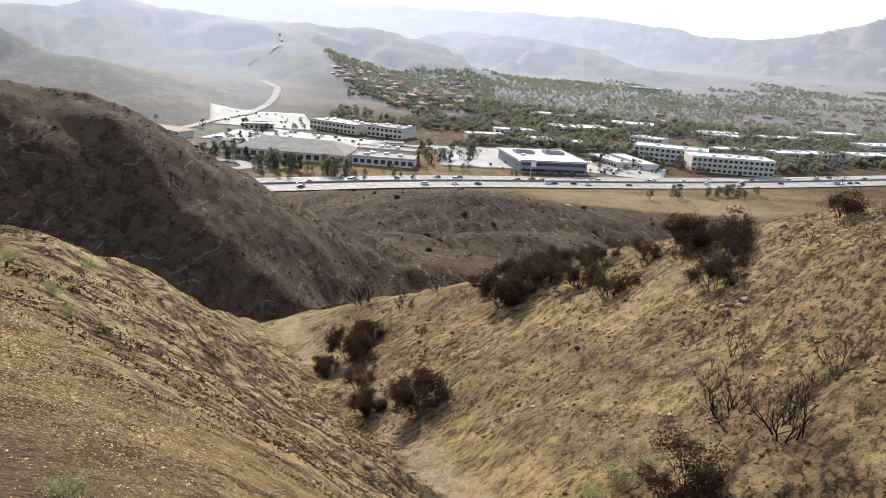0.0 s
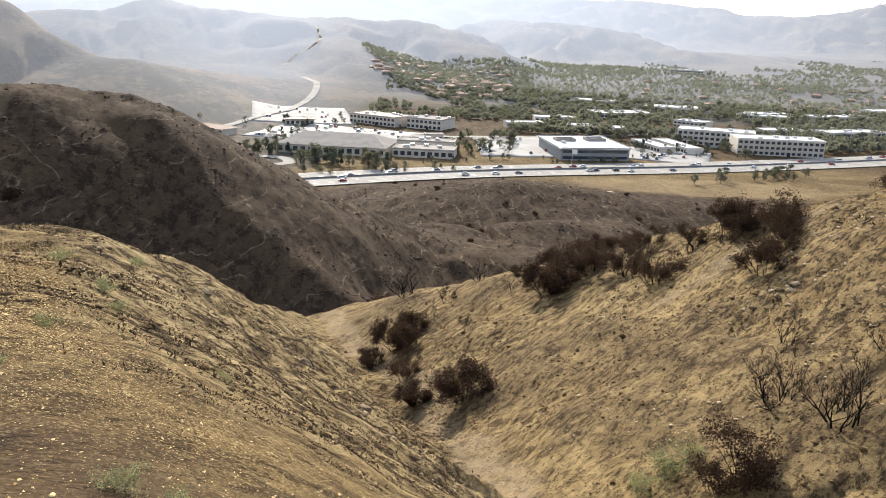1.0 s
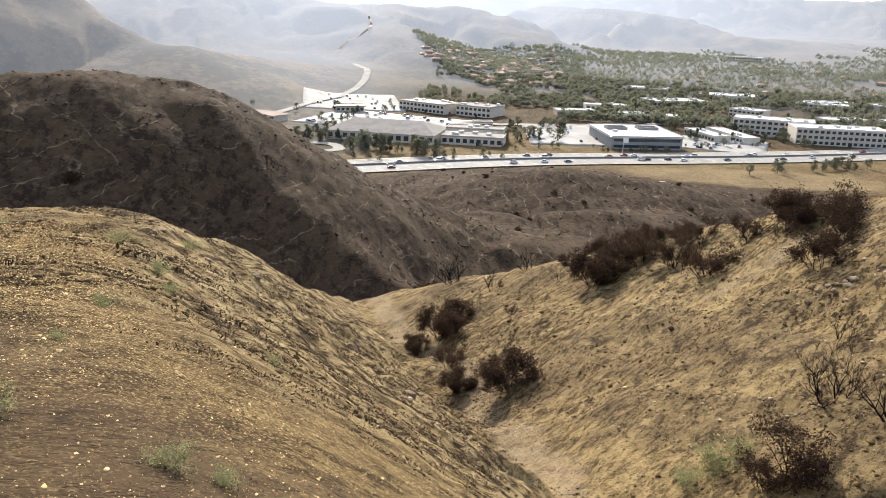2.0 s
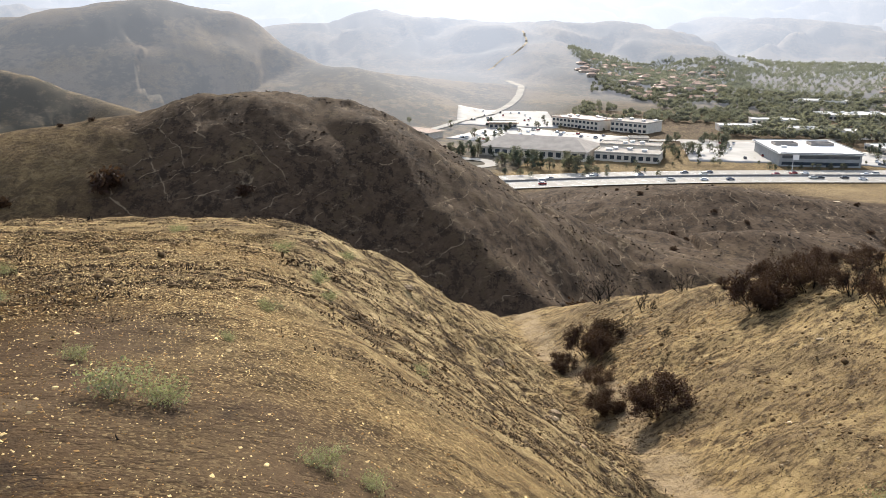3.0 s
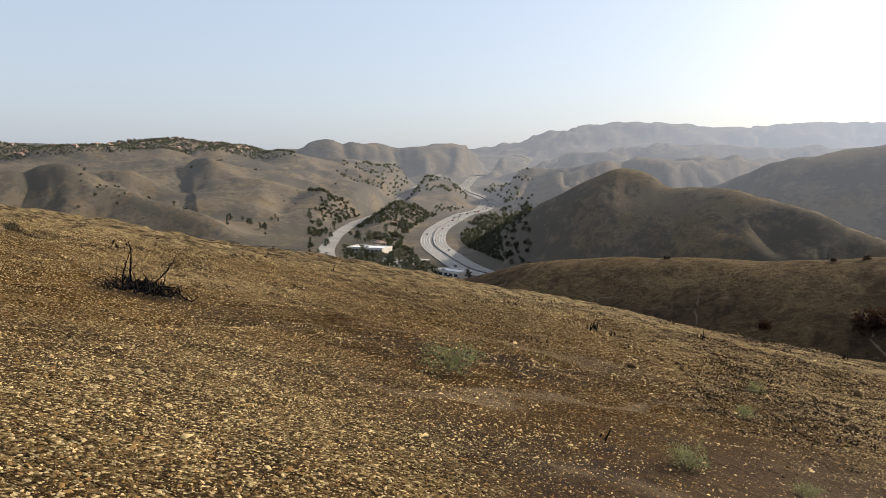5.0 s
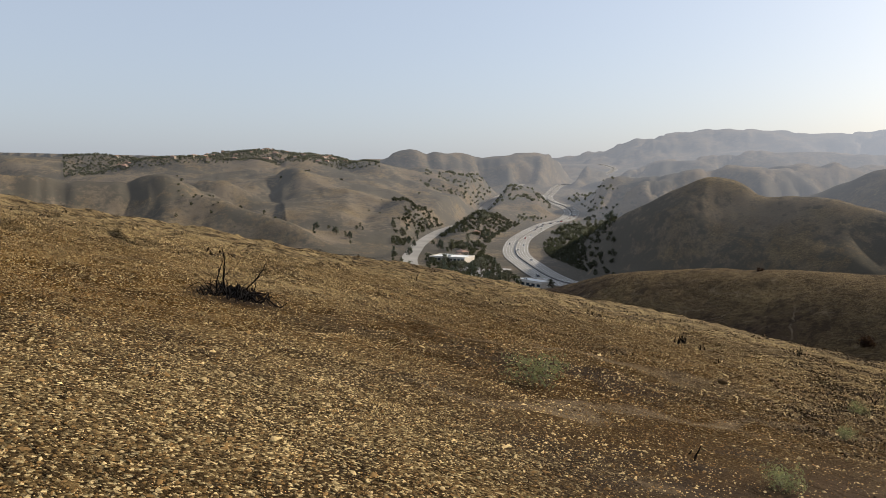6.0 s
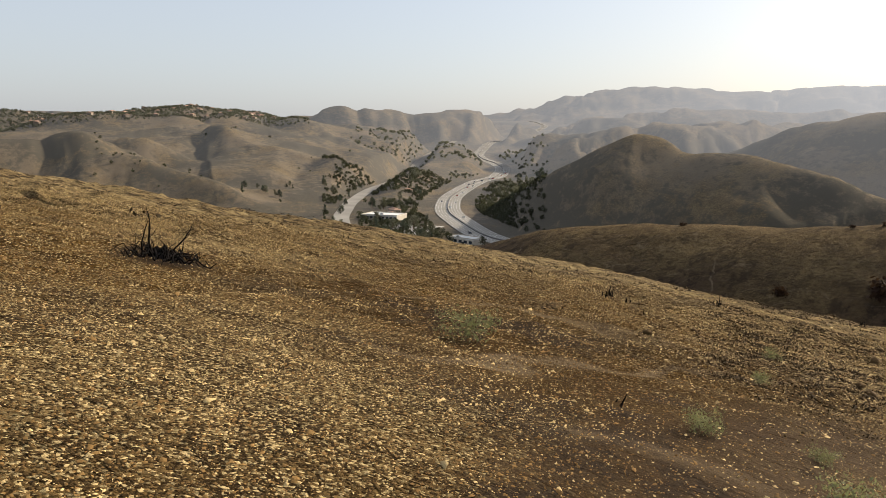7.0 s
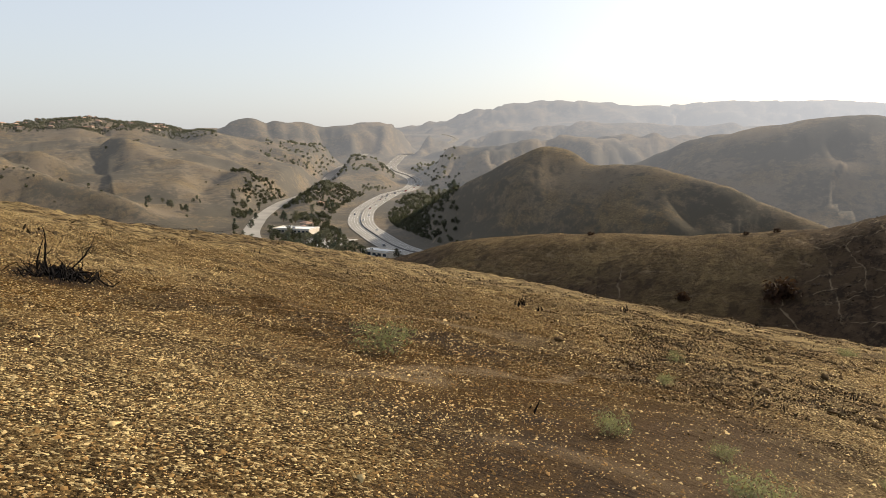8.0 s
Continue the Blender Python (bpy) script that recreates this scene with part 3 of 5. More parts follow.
ground = tagged(grid_sheet("ground", np.concatenate([[0.02], np.geomspace(0.6, 150, 420), np.geomspace(150, 800, 170)[1:]]), ground_mat),
                "dry straw-coloured and burnt hillsides with bare gravelly soil", "ground", "", "structure")
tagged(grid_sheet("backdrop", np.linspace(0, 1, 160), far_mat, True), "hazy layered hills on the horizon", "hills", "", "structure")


def road_strip(name, line, width, lift, material, label, shift=0.0, height=0.0, parent=None):
    """A strip along a line, shift metres to its left; with a height it is a low wall."""
    bm = bmesh.new()
    prev = None
    pts = [Vector(p) for p in line]
    for i, p in enumerate(pts):
        t = (pts[min(i + 1, len(pts) - 1)] - pts[max(i - 1, 0)])
        n = Vector((-t.y, t.x, 0)).normalized()
        p = p + n * (shift * freeway_width(p) / 38 if callable(width) or shift else 0) + Vector((0, 0, lift))
        half = width(p) if callable(width) else width
        w = n * half / 2
        if height:
            ring = [bm.verts.new(v) for v in (p + w, p + w * 0.5 + Vector((0, 0, height)), p - w * 0.5 + Vector((0, 0, height)), p - w)]
        else:
            ring = [bm.verts.new(p + w), bm.verts.new(p - w)]
        if prev:
            for k in range(len(ring) - 1):
                bm.faces.new((prev[k], prev[k + 1], ring[k + 1], ring[k]))
        prev = ring
    me = bpy.data.meshes.new(name)
    bm.to_mesh(me)
    me.materials.append(material)
    ob = new(name, me)
    if parent:
        ob.parent = parent
        return ob
    return tagged(ob, label, "road", "", "structure")


fw_line = [(x, y, z - LAND0) for x, y, z in smooth_line(FREEWAY, 16)]
cr_line = [(x, y, z - LAND0) for x, y, z in smooth_line(CANYON_ROAD, 16)]
road_strip("road", fw_line, freeway_width, 0.15, asphalt, "pale concrete freeway with several lanes each way")
road_strip("road", cr_line, 15, 0.15, asphalt, "pale road winding up the canyon")


def ground_at(x, y):
    """Heights of the built sheets at many places."""
    x, y = np.atleast_1d(np.asarray(x, float)), np.atleast_1d(np.asarray(y, float))
    az, d = np.degrees(np.arctan2(x, y)), np.hypot(x, y)
    az = np.where(az < -112, az + 360, az)
    out = np.zeros(len(x))
    for k, (a, dm, z) in enumerate(SHEETS):
        i = np.clip(np.searchsorted(a, az) - 1, 0, len(a) - 2)
        u = (az - a[i]) / (a[i + 1] - a[i])
        edge = dm[-1, i] if k == 0 else dm[0, i]
        mine = d <= edge if k == 0 else d > edge
        for j in np.nonzero(mine)[0]:
            c = i[j]
            r = min(max(int(np.searchsorted(dm[:, c], d[j])) - 1, 0), len(dm) - 2)
            v = (d[j] - dm[r, c]) / (dm[r + 1, c] - dm[r, c])
            out[j] = (z[r, c] * (1 - v) + z[r + 1, c] * v) * (1 - u[j]) + (z[r, c + 1] * (1 - v) + z[r + 1, c + 1] * v) * u[j]
    return out


def ground_z(x, y):
    return float(ground_at([x], [y])[0])

# ---- building helpers ----
def part(name, bm, material=None, parent=None, label="", smooth=False):
    """Links a bmesh, or a ready mesh, as one mesh object, under a thing or a part."""
    if isinstance(bm, bpy.types.Mesh):
        me = bm
    else:
        me = bpy.data.meshes.new(name)
        bm.to_mesh(me)
        bm.free()
        if smooth:
            for p in me.polygons:
                p.use_smooth = True
    if material and not me.materials:
        me.materials.append(material)
    ob = new(name, me)
    if parent:
        ob.parent = parent
    if label:
        ob["label"] = label
    return ob


def thing(name, label, category, group="", m=None, kind=""):
    ob = tagged(new(name), label, category, group, kind)
    ob.empty_display_size = 0.2
    if m is not None:
        ob.matrix_world = m
    return ob


def mesh_of(name, verts, faces, material, smooth=False):
    me = bpy.data.meshes.new(name)
    me.from_pydata([tuple(v) for v in verts], [], [tuple(f) for f in faces])
    if smooth:
        me.polygons.foreach_set("use_smooth", np.ones(len(me.polygons), bool))
    me.materials.append(material)
    return me


def box(bm, cx, cy, cz, sx, sy, sz, rz=0.0, top=1.0):
    """A box on its base centre, its top drawn in by a factor."""
    out = []
    c, s = math.cos(rz), math.sin(rz)
    for k, (z, f) in enumerate(((cz, 1.0), (cz + sz, top))):
        for a, b in ((-1, -1), (1, -1), (1, 1), (-1, 1)):
            x, y = a * sx / 2 * f, b * sy / 2 * f
            out.append(bm.verts.new((cx + x * c - y * s, cy + x * s + y * c, z)))
    for f in ((3, 2, 1, 0), (4, 5, 6, 7), (0, 1, 5, 4), (1, 2, 6, 5), (2, 3, 7, 6), (3, 0, 4, 7)):
        bm.faces.new([out[i] for i in f])


def soup(name, verts, quads, material):
    """A mesh from arrays, for stuff that nobody could count."""
    verts, quads = np.asarray(verts, np.float32), np.asarray(quads, np.int32)
    me = bpy.data.meshes.new(name)
    me.vertices.add(len(verts))
    me.vertices.foreach_set("co", verts.ravel())
    n = quads.shape[1]
    me.loops.add(quads.size)
    me.loops.foreach_set("vertex_index", quads.ravel())
    me.polygons.add(len(quads))
    me.polygons.foreach_set("loop_start", (np.arange(len(quads)) * n).astype(np.int32))
    me.polygons.foreach_set("loop_total", np.full(len(quads), n, np.int32))
    me.update()
    me.materials.append(material)
    return me


# ---- materials of things ----
char_wood = mat("charred_wood", (0.011, 0.009, 0.008), 0.95, vary=0.5, scale=9, bump=0.5, bump_scale=40, spec=0.05)
scorched = mat("scorched_leaves", (0.04, 0.023, 0.016), 0.9, vary=0.4, scale=5, per_object=0.35, through_light=0.25)
sage_leaf = mat("sage_leaves", (0.17, 0.17, 0.098), 0.8, vary=0.35, scale=14, per_object=0.25, through_light=0.4)
stem_wood = mat("grey_stems", (0.12, 0.09, 0.06), 0.9, vary=0.3, scale=20)
# leaf colour greyed and lifted, to carry some of the valley's haze
tree_leaf = mat("tree_leaves", (0.098, 0.096, 0.078), 0.85, vary=0.4, scale=0.5, per_object=0.45, through_light=0.4)
tree_leaf_dark = mat("pine_needles", (0.065, 0.074, 0.056), 0.85, vary=0.4, scale=0.5, per_object=0.4, through_light=0.2)
bark = mat("bark", (0.09, 0.065, 0.045), 0.9, vary=0.3, scale=4)
# likewise greyed and lifted in colour for haze
wood_far = mat("far_woodland", (0.12, 0.117, 0.102), 0.9, vary=0.5, scale=0.03, through_light=0.45)
wood_dark = mat("dark_oak_woodland", (0.062, 0.062, 0.042), 0.9, vary=0.5, scale=0.05, through_light=0.3)
house_wall = mat("tan_stucco", (0.3, 0.25, 0.2), 0.9, vary=0.1, scale=0.4, per_object=0.3)
# distance haze put into the leaf colour as a paler grey
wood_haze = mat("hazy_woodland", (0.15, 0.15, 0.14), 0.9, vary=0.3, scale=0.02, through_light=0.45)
stone_pale = mat("pale_stone", (0.54, 0.39, 0.18), 0.8, vary=0.35, scale=3, bump=0.4, bump_scale=60)
stone_mid = mat("brown_stone", (0.2, 0.115, 0.04), 0.85, vary=0.4, scale=3, bump=0.4, bump_scale=60)
rubble_pale = mat("pale_rubble", (0.34, 0.26, 0.165), 0.85, vary=0.35, scale=3, bump=0.5, bump_scale=30)
rock_mat = mat("outcrop_rock", (0.19, 0.135, 0.078), 0.85, vary=0.45, scale=1.5, bump=0.8, bump_scale=6)
straw = mat("straw", (0.23, 0.153, 0.062), 0.9, vary=0.35, scale=3, through_light=0.35)
dead_grass = mat("dark_dead_tufts", (0.05, 0.036, 0.022), 0.9, vary=0.4, scale=3)
brown_stems = mat("dead_brown_stems", (0.062, 0.042, 0.023), 0.9, vary=0.4, scale=3)
white_roof = mat("white_roofing", (0.6, 0.59, 0.565), 0.9, spec=0.1, vary=0.08, scale=0.2)
tan_roof = mat("tan_roofing", (0.26, 0.23, 0.2), 0.95, spec=0.1, vary=0.15, scale=0.2)
tile_roof = mat("clay_tile_roof", (0.30, 0.19, 0.135), 0.7, vary=0.2, scale=0.6, per_object=0.3)
stucco = mat("cream_stucco", (0.52, 0.46, 0.38), 0.9, vary=0.1, scale=0.4, per_object=0.15)
grey_wall = mat("grey_cladding", (0.26, 0.26, 0.25), 0.7, vary=0.1, scale=0.3)
window_glass = mat("dark_window_glass", (0.03, 0.04, 0.05), 0.12, spec=0.6, vary=0.1, scale=0.5)
lot_mat = mat("parking_asphalt", (0.26, 0.245, 0.225), 0.9, vary=0.2, scale=0.06, spec=0.2)
barrier_mat = mat("barrier_concrete", (0.16, 0.15, 0.14), 0.9, vary=0.15, scale=0.2)
line_mat = mat("road_paint", (0.75, 0.74, 0.7), 0.6, vary=0.1, scale=0.3)
tyre_mat = mat("tyre_rubber", (0.02, 0.02, 0.02), 0.8, vary=0.1, scale=8)
metal_mat = mat("galvanised_metal", (0.45, 0.45, 0.45), 0.45, metal=0.8, vary=0.1, scale=2)
car_paints = [mat("car_paint", c, 0.25, spec=0.5, vary=0.03, scale=2) for c in ((0.75, 0.75, 0.75), (0.03, 0.03, 0.035), (0.35, 0.36, 0.38), (0.10, 0.11, 0.14), (0.25, 0.03, 0.03), (0.6, 0.58, 0.52))]

# ---- plants ----
def tube(verts, faces, path, radii, sides=4):
    """A tapered limb along a path."""
    base = len(verts)
    for i, p in enumerate(path):
        d = (path[min(i + 1, len(path) - 1)] - path[max(i - 1, 0)]).normalized()
        a = d.orthogonal().normalized()
        b = d.cross(a)
        for k in range(sides):
            w = 2 * math.pi * k / sides
            verts.append(p + (a * math.cos(w) + b * math.sin(w)) * radii[i])
    for i in range(len(path) - 1):
        for k in range(sides):
            k2 = (k + 1) % sides
            faces.append((base + i * sides + k, base + i * sides + k2, base + (i + 1) * sides + k2, base + (i + 1) * sides + k))


def limb(rng, start, way, length, radius, bend, up, n=6):
    path, p, d = [start.copy()], start.copy(), way.normalized()
    for i in range(n):
        d = (d + Vector((rng.uniform(-bend, bend), rng.uniform(-bend, bend), rng.uniform(-bend, bend) * 0.6 + up))).normalized()
        p = p + d * length / n
        path.append(p.copy())
    return path, [radius * (1 - 0.8 * i / n) for i in range(n + 1)]


def shrub_meshes(seed, height, spread, stems, levels, twig, material):
    """Stems that fork into twigs; returns one mesh a main stem, and the twig tips."""
    rng = random.Random(seed)
    meshes, tips = [], []
    for s in range(stems):
        verts, faces = [], []
        ang = 2 * math.pi * (s + rng.uniform(-0.3, 0.3)) / stems
        lean = rng.uniform(0.35, 1.0) * spread
        way = Vector((math.cos(ang) * lean, math.sin(ang) * lean, rng.uniform(0.6, 1.1)))
        queue = [(Vector((math.cos(ang) * 0.06, math.sin(ang) * 0.06, -0.12)), way, height * rng.uniform(0.45, 0.65), 0.013 * height, 0)]
        while queue:
            start, way, length, radius, lev = queue.pop()
            path, radii = limb(rng, start, way, length, radius, 0.34, 0.05)
            tube(verts, faces, path, radii, 4 if lev < 2 else 3)
            if lev < levels:
                for k in range(twig + (1 if rng.random() < 0.4 else 0)):
                    i = rng.randint(2, len(path) - 1)
                    d = (path[i] - path[i - 1]).normalized()
                    side = Vector((rng.uniform(-1, 1), rng.uniform(-1, 1), rng.uniform(-0.2, 0.7)))
                    queue.append((path[i], d * 0.8 + side * 0.75, length * rng.uniform(0.42, 0.66), max(radii[i] * 0.7, 0.0022 * height), lev + 1))
            else:
                tips.append(path[-1])
                tips.append(path[3])
        meshes.append(mesh_of("stem", verts, faces, material))
    return meshes, tips


def leaf_mesh(seed, tips, count, size, scatter, material, name="leaves", flat=1.0):
    """Many small leaves, in loose clumps round the given places."""
    g = np.random.RandomState(seed)
    c = np.array([tuple(tips[i]) for i in g.randint(0, len(tips), count)])
    c = c + g.normal(0, scatter, (count, 3)) * (1, 1, flat)
    a = g.normal(0, 1, (count, 3))
    a /= np.linalg.norm(a, axis=1)[:, None]
    b = np.cross(a, g.normal(0, 1, (count, 3)))
    b /= np.linalg.norm(b, axis=1)[:, None]
    s = size * g.uniform(0.5, 1.3, (count, 1))
    v = np.stack([c - a * s, c + b * s * 0.45, c + a * s, c - b * s * 0.45], 1).reshape(-1, 3)
    return soup(name, v, np.arange(4 * count).reshape(-1, 4), material)


def make_shrub(name, seed, height, spread, stems, levels, twig, leaves, leaf_size, label, category, group, wood, leafm, scatter=0.1, leaf_label=""):
    t = thing(name, label, category, group)
    meshes, tips = shrub_meshes(seed, height, spread, stems, levels, twig, wood)
    for me in meshes:
        part("stem", me, None, t)
    if leaves:
        part("foliage", leaf_mesh(seed + 7, tips, leaves, leaf_size, scatter * height, leafm), None, t, leaf_label)
    return t


def put(proto, x, y, size=1.0, turn=0.0, label="", sink=0.03, stretch=1.0):
    """Stands a copy of a plant on the ground."""
    m = Matrix.Translation((x, y, ground_z(x, y) - sink)) @ Matrix.Rotation(turn, 4, "Z")
    ob = copy_thing(proto, m)
    ob.scale = (size, size, size * stretch)
    if label:
        ob["label"] = label
    return ob


def retire(proto):
    for o in [*proto.children_recursive, proto]:
        bpy.data.objects.remove(o)


R = random.Random(5)
bare = [make_shrub("burnt_shrub", 100 + i, 1.0, 1.0, 7, 3, 4, 0, 0, "leafless charred shrub with fine black twigs on dry grass", "shrub", "burnt shrubs on the slope", char_wood, scorched) for i in range(3)]
brown = [make_shrub("burnt_shrub", 200 + i, 1.0, 0.85, 7, 3, 3, 5000, 0.022, "charred shrub with scorched dark brown leaves on dry grass", "shrub", "burnt shrubs on the slope", char_wood, scorched, 0.05) for i in range(3)]
dense = [make_shrub("burnt_shrub", 300 + i, 1.0, 0.95, 8, 3, 3, 11000, 0.025, "dense rounded scorched shrub with dark red-brown leaves", "shrub", "burnt shrubs on the slope", char_wood, scorched, 0.06) for i in range(2)]
kinds = {"s": bare, "b": brown, "d": dense}
# kind, place in plan, height
SHRUBS = [("d", -1.0, 44.0, 2.6), ("d", -4.3, 45.6, 1.7), ("b", -5.6, 51.5, 2.2), ("d", -7.4, 60.5, 2.9), ("d", -9.2, 57.9, 1.6), ("d", 5.4, 60.0, 3.0), ("b", 6.6, 61.5, 2.6), ("b", 9.1, 61.7, 3.1), ("b", 8.0, 63.4, 2.6),
          ("s", 11.4, 56.4, 2.6), ("b", 11.2, 58.5, 2.6), ("b", 12.3, 51.6, 2.6), ("b", 17.1, 45.2, 2.5), ("s", 17.6, 54.2, 2.0), ("b", 16.2, 56.4, 1.9), ("d", 19.0, 56.6, 2.4), ("b", 18.6, 54.6, 2.6), ("b", 21.0, 53.2, 2.7),
          ("b", 20.2, 50.4, 2.2), ("b", 18.9, 47.6, 2.1), ("b", 27.0, 50.0, 2.3), ("s", 12.6, 29.6, 2.7), ("s", 13.8, 26.2, 2.9), ("s", 17.4, 30.4, 1.9), ("s", 15.0, 34.8, 1.6), ("b", 9.9, 24.9, 2.0), ("b", 9.0, 24.4, 1.6),
          ("b", 3.3, 71.0, 1.2), ("d", 6.3, 68.4, 1.8), ("b", 9.1, 68.3, 1.9), ("d", 10.8, 66.4, 1.6), ("b", 14.0, 61.8, 1.8), ("b", 12.7, 63.2, 1.7), ("s", -0.3, 73.5, 2.1), ("s", -3.6, 70.8, 2.3), ("s", -4.4, 64.4, 1.5),
          ("s", 15.5, 55.0, 1.5), ("s", -8.6, 80.0, 3.6), ("d", -6.4, 63.0, 2.2), ("s", 2.6, 66.0, 1.3), ("s", -1.2, 60.5, 1.2), ("b", 4.6, 64.5, 1.8), ("s", 13.6, 60.0, 1.5), ("s", 25.8, 47.0, 1.1), ("s", 28.5, 48.0, 1.2)]
for i, (k, x, y, h) in enumerate(SHRUBS):
    put(kinds[k][i % len(kinds[k])], x, y, h * (1.3 if k == "s" else 1.2), R.uniform(0, 6.28), sink=0.05)
for p in bare + brown + dense:
    retire(p)

# scattered shrubs on the dark hill and the mounds
far_shrub = [make_shrub("burnt_shrub", 400 + i, 1.0, 0.9, 5, 1, 3, 420, 0.11, "dark scorched shrub on the burnt hillside", "shrub", "shrubs on the burnt hill", char_wood, scorched, 0.14) for i in range(2)]
for i, (az, d, h) in enumerate([(-43.5, 127, 4.6), (-54.5, 120, 2.6), (-58.5, 118, 2.6), (-61.5, 125, 2.0), (-50, 128, 2.2), (-66, 128, 2.2), (-46, 149, 0.9), (-44, 149, 1.0), (-57, 158, 1.1), (-34, 120, 2.2), (-8.2, 116, 3.4)]):
    x, y, _ = polar(az, d, 0)
    put(far_shrub[i % 2], x, y, h, R.uniform(0, 6.28))
for i in range(46):
    az, d = R.uniform(-12, 17), R.uniform(190, 392)
    x, y, _ = polar(az, d, 0)
    put(far_shrub[i % 2], x, y, R.uniform(0.8, 2.4), R.uniform(0, 6.28), "small dark shrub on the brown mound")
for p in far_shrub:
    retire(p)

# low green shrubs by the feet, and charred stubs
sage = [make_shrub("sage_shrub", 500 + i, 1.0, 1.3, 9, 2, 3, 800, 0.045, "low grey-green shrub sprouting from gravelly soil", "shrub", "low green shrubs", stem_wood, sage_leaf, 0.11) for i in range(3)]
SAGES = [(-7.1, 2.2, 0.42), (-4.5, 3.15, 0.24), (-4.2, 3.95, 0.16), (-3.35, 3.4, 0.3), (-3.05, 3.5, 0.26), (-4.0, 5.5, 0.13), (-6.8, 5.5, 0.18), (-8.6, 7.1, 0.2), (-1.9, 3.45, 0.2), (-1.6, 3.5, 0.15), (-4.9, 7.6, 0.2), (-6.6, 12.0, 0.35), (-8.6, 14.0, 0.35),
         (-3.4, 9.0, 0.22), (-5.6, 10.5, 0.25), (-13, 16, 0.35), (-9.5, 19, 0.4), (7.6, 26.6, 1.4), (6.6, 26.0, 1.0), (8.6, 27.2, 1.1)]
for i, (x, y, h) in enumerate(SAGES):
    put(sage[i % 3], x, y, h, R.uniform(0, 6.28), sink=0.02 * h)
for p in sage:
    retire(p)


def burnt_stub(x, y):
    """A charred root crown with a few bent stems and roots sprawling over the soil."""
    rng = random.Random(77)
    t = thing("burnt_stump", "black charred shrub stump with bent bare stems on gravel", "stump", m=Matrix.Translation((x, y, ground_z(x, y) - 0.02)) @ Matrix.Scale(0.9, 4))
    limbs = [(-1.6, 1.45, 0.6, 0.017), (-1.4, 1.2, 0.85, 0.02), (1.6, 0.85, 0.62, 0.018), (1.2, 0.5, 0.4, 0.016), (-0.5, 0.3, 1.0, 0.03), (0.1, 0.2, 1.1, 0.03)]
    limbs += [(rng.uniform(0, 6.28), rng.uniform(0.0, 0.28), rng.uniform(0.45, 1.0), rng.uniform(0.014, 0.028)) for _ in range(30)]
    for k, (a, tilt, length, r) in enumerate(limbs):
        verts, faces = [], []
        way = Vector((math.cos(a) * math.cos(tilt), math.sin(a) * math.cos(tilt), math.sin(tilt)))
        path, radii = limb(rng, Vector((0, (-0.28, -0.14, 0.12, 0.2)[k] if k < 4 else 0, 0.05)), way, length, r, 0.24 if tilt > 0.5 else 0.42, 0.02 if tilt > 0.5 else -0.02, 9)
        if tilt < 0.5:
            for i, p in enumerate(path):
                p.z = (ground_z(x + p.x * 0.9, y + p.y * 0.9) - ground_z(x, y)) / 0.9 + 0.07 + 0.07 * math.sin(2.3 * i + 5 * k)
        tube(verts, faces, path, radii, 5)
        for j in range(3):
            i = rng.randint(3, 7)
            p2, r2 = limb(rng, path[i], path[i] - path[i - 1] + Vector((rng.uniform(-.08, .08), rng.uniform(-.08, .08), rng.uniform(-.05, .02) if tilt > 0.5 else -0.03)), length * 0.3, radii[i] * 0.6, 0.3, 0.03, 4)
            tube(verts, faces, p2, r2, 4)
        part("stem", mesh_of("stem", verts, faces, char_wood), None, t)
    bm = bmesh.new()
    bmesh.ops.create_icosphere(bm, subdivisions=2, radius=0.27)
    for v in bm.verts:
        v.co = Vector((v.co.x * 1.2, v.co.y * 1.0, v.co.z * 0.4)) * (1 + 0.5 * noise.noise(v.co * 9))
    part("root_crown", bm, char_wood, t)


burnt_stub(-10.8, -1.1)


def char_stick(x, y, h, n, seed):
    rng = random.Random(seed)
    t = thing("charred_stub", "short black charred stems sticking out of the soil", "stump", "charred stubs", Matrix.Translation((x, y, ground_z(x, y))))
    for k in range(n):
        verts, faces = [], []
        path, radii = limb(rng, Vector((rng.uniform(-.5, .5) * h, rng.uniform(-.5, .5) * h, -0.03)), Vector((rng.uniform(-.5, .5), rng.uniform(-.5, .5), 1)), h * rng.uniform(0.5, 1.1), 0.05 * h + 0.006, 0.2, 0.0, 4)
        tube(verts, faces, path, radii, 5)
        part("stem", mesh_of("stem", verts, faces, char_wood), None, t)


for i, (x, y, h, n) in enumerate([(-5.1, 2.8, 0.13, 2), (-4.95, 2.75, 0.08, 1), (-15.2, 8.0, 0.26, 9), (-14.8, 8.3, 0.18, 6), (-16.4, 11.8, 0.26, 6), (-10.3, 8.8, 0.18, 3), (-9.5, 2.2, 0.08, 2), (-2.8, 2.8, 0.06, 2), (-24, 3.2, 0.25, 5), (-13, 7.6, 0.14, 3), (-16, 13, 0.2, 4), (-7.5, 9.4, 0.15, 3), (-20, 20, 0.3, 5)]):
    char_stick(x, y, h, n, 600 + i)

# ---- stones, tufts ----
def scatter(count, az0, az1, d0, d1, seed, power=1.0):
    g = np.random.RandomState(seed)
    az = np.radians(g.uniform(az0, az1, count))
    d = d0 * (d1 / d0) ** (g.uniform(0, 1, count) ** power)
    return d * np.sin(az), d * np.cos(az), g


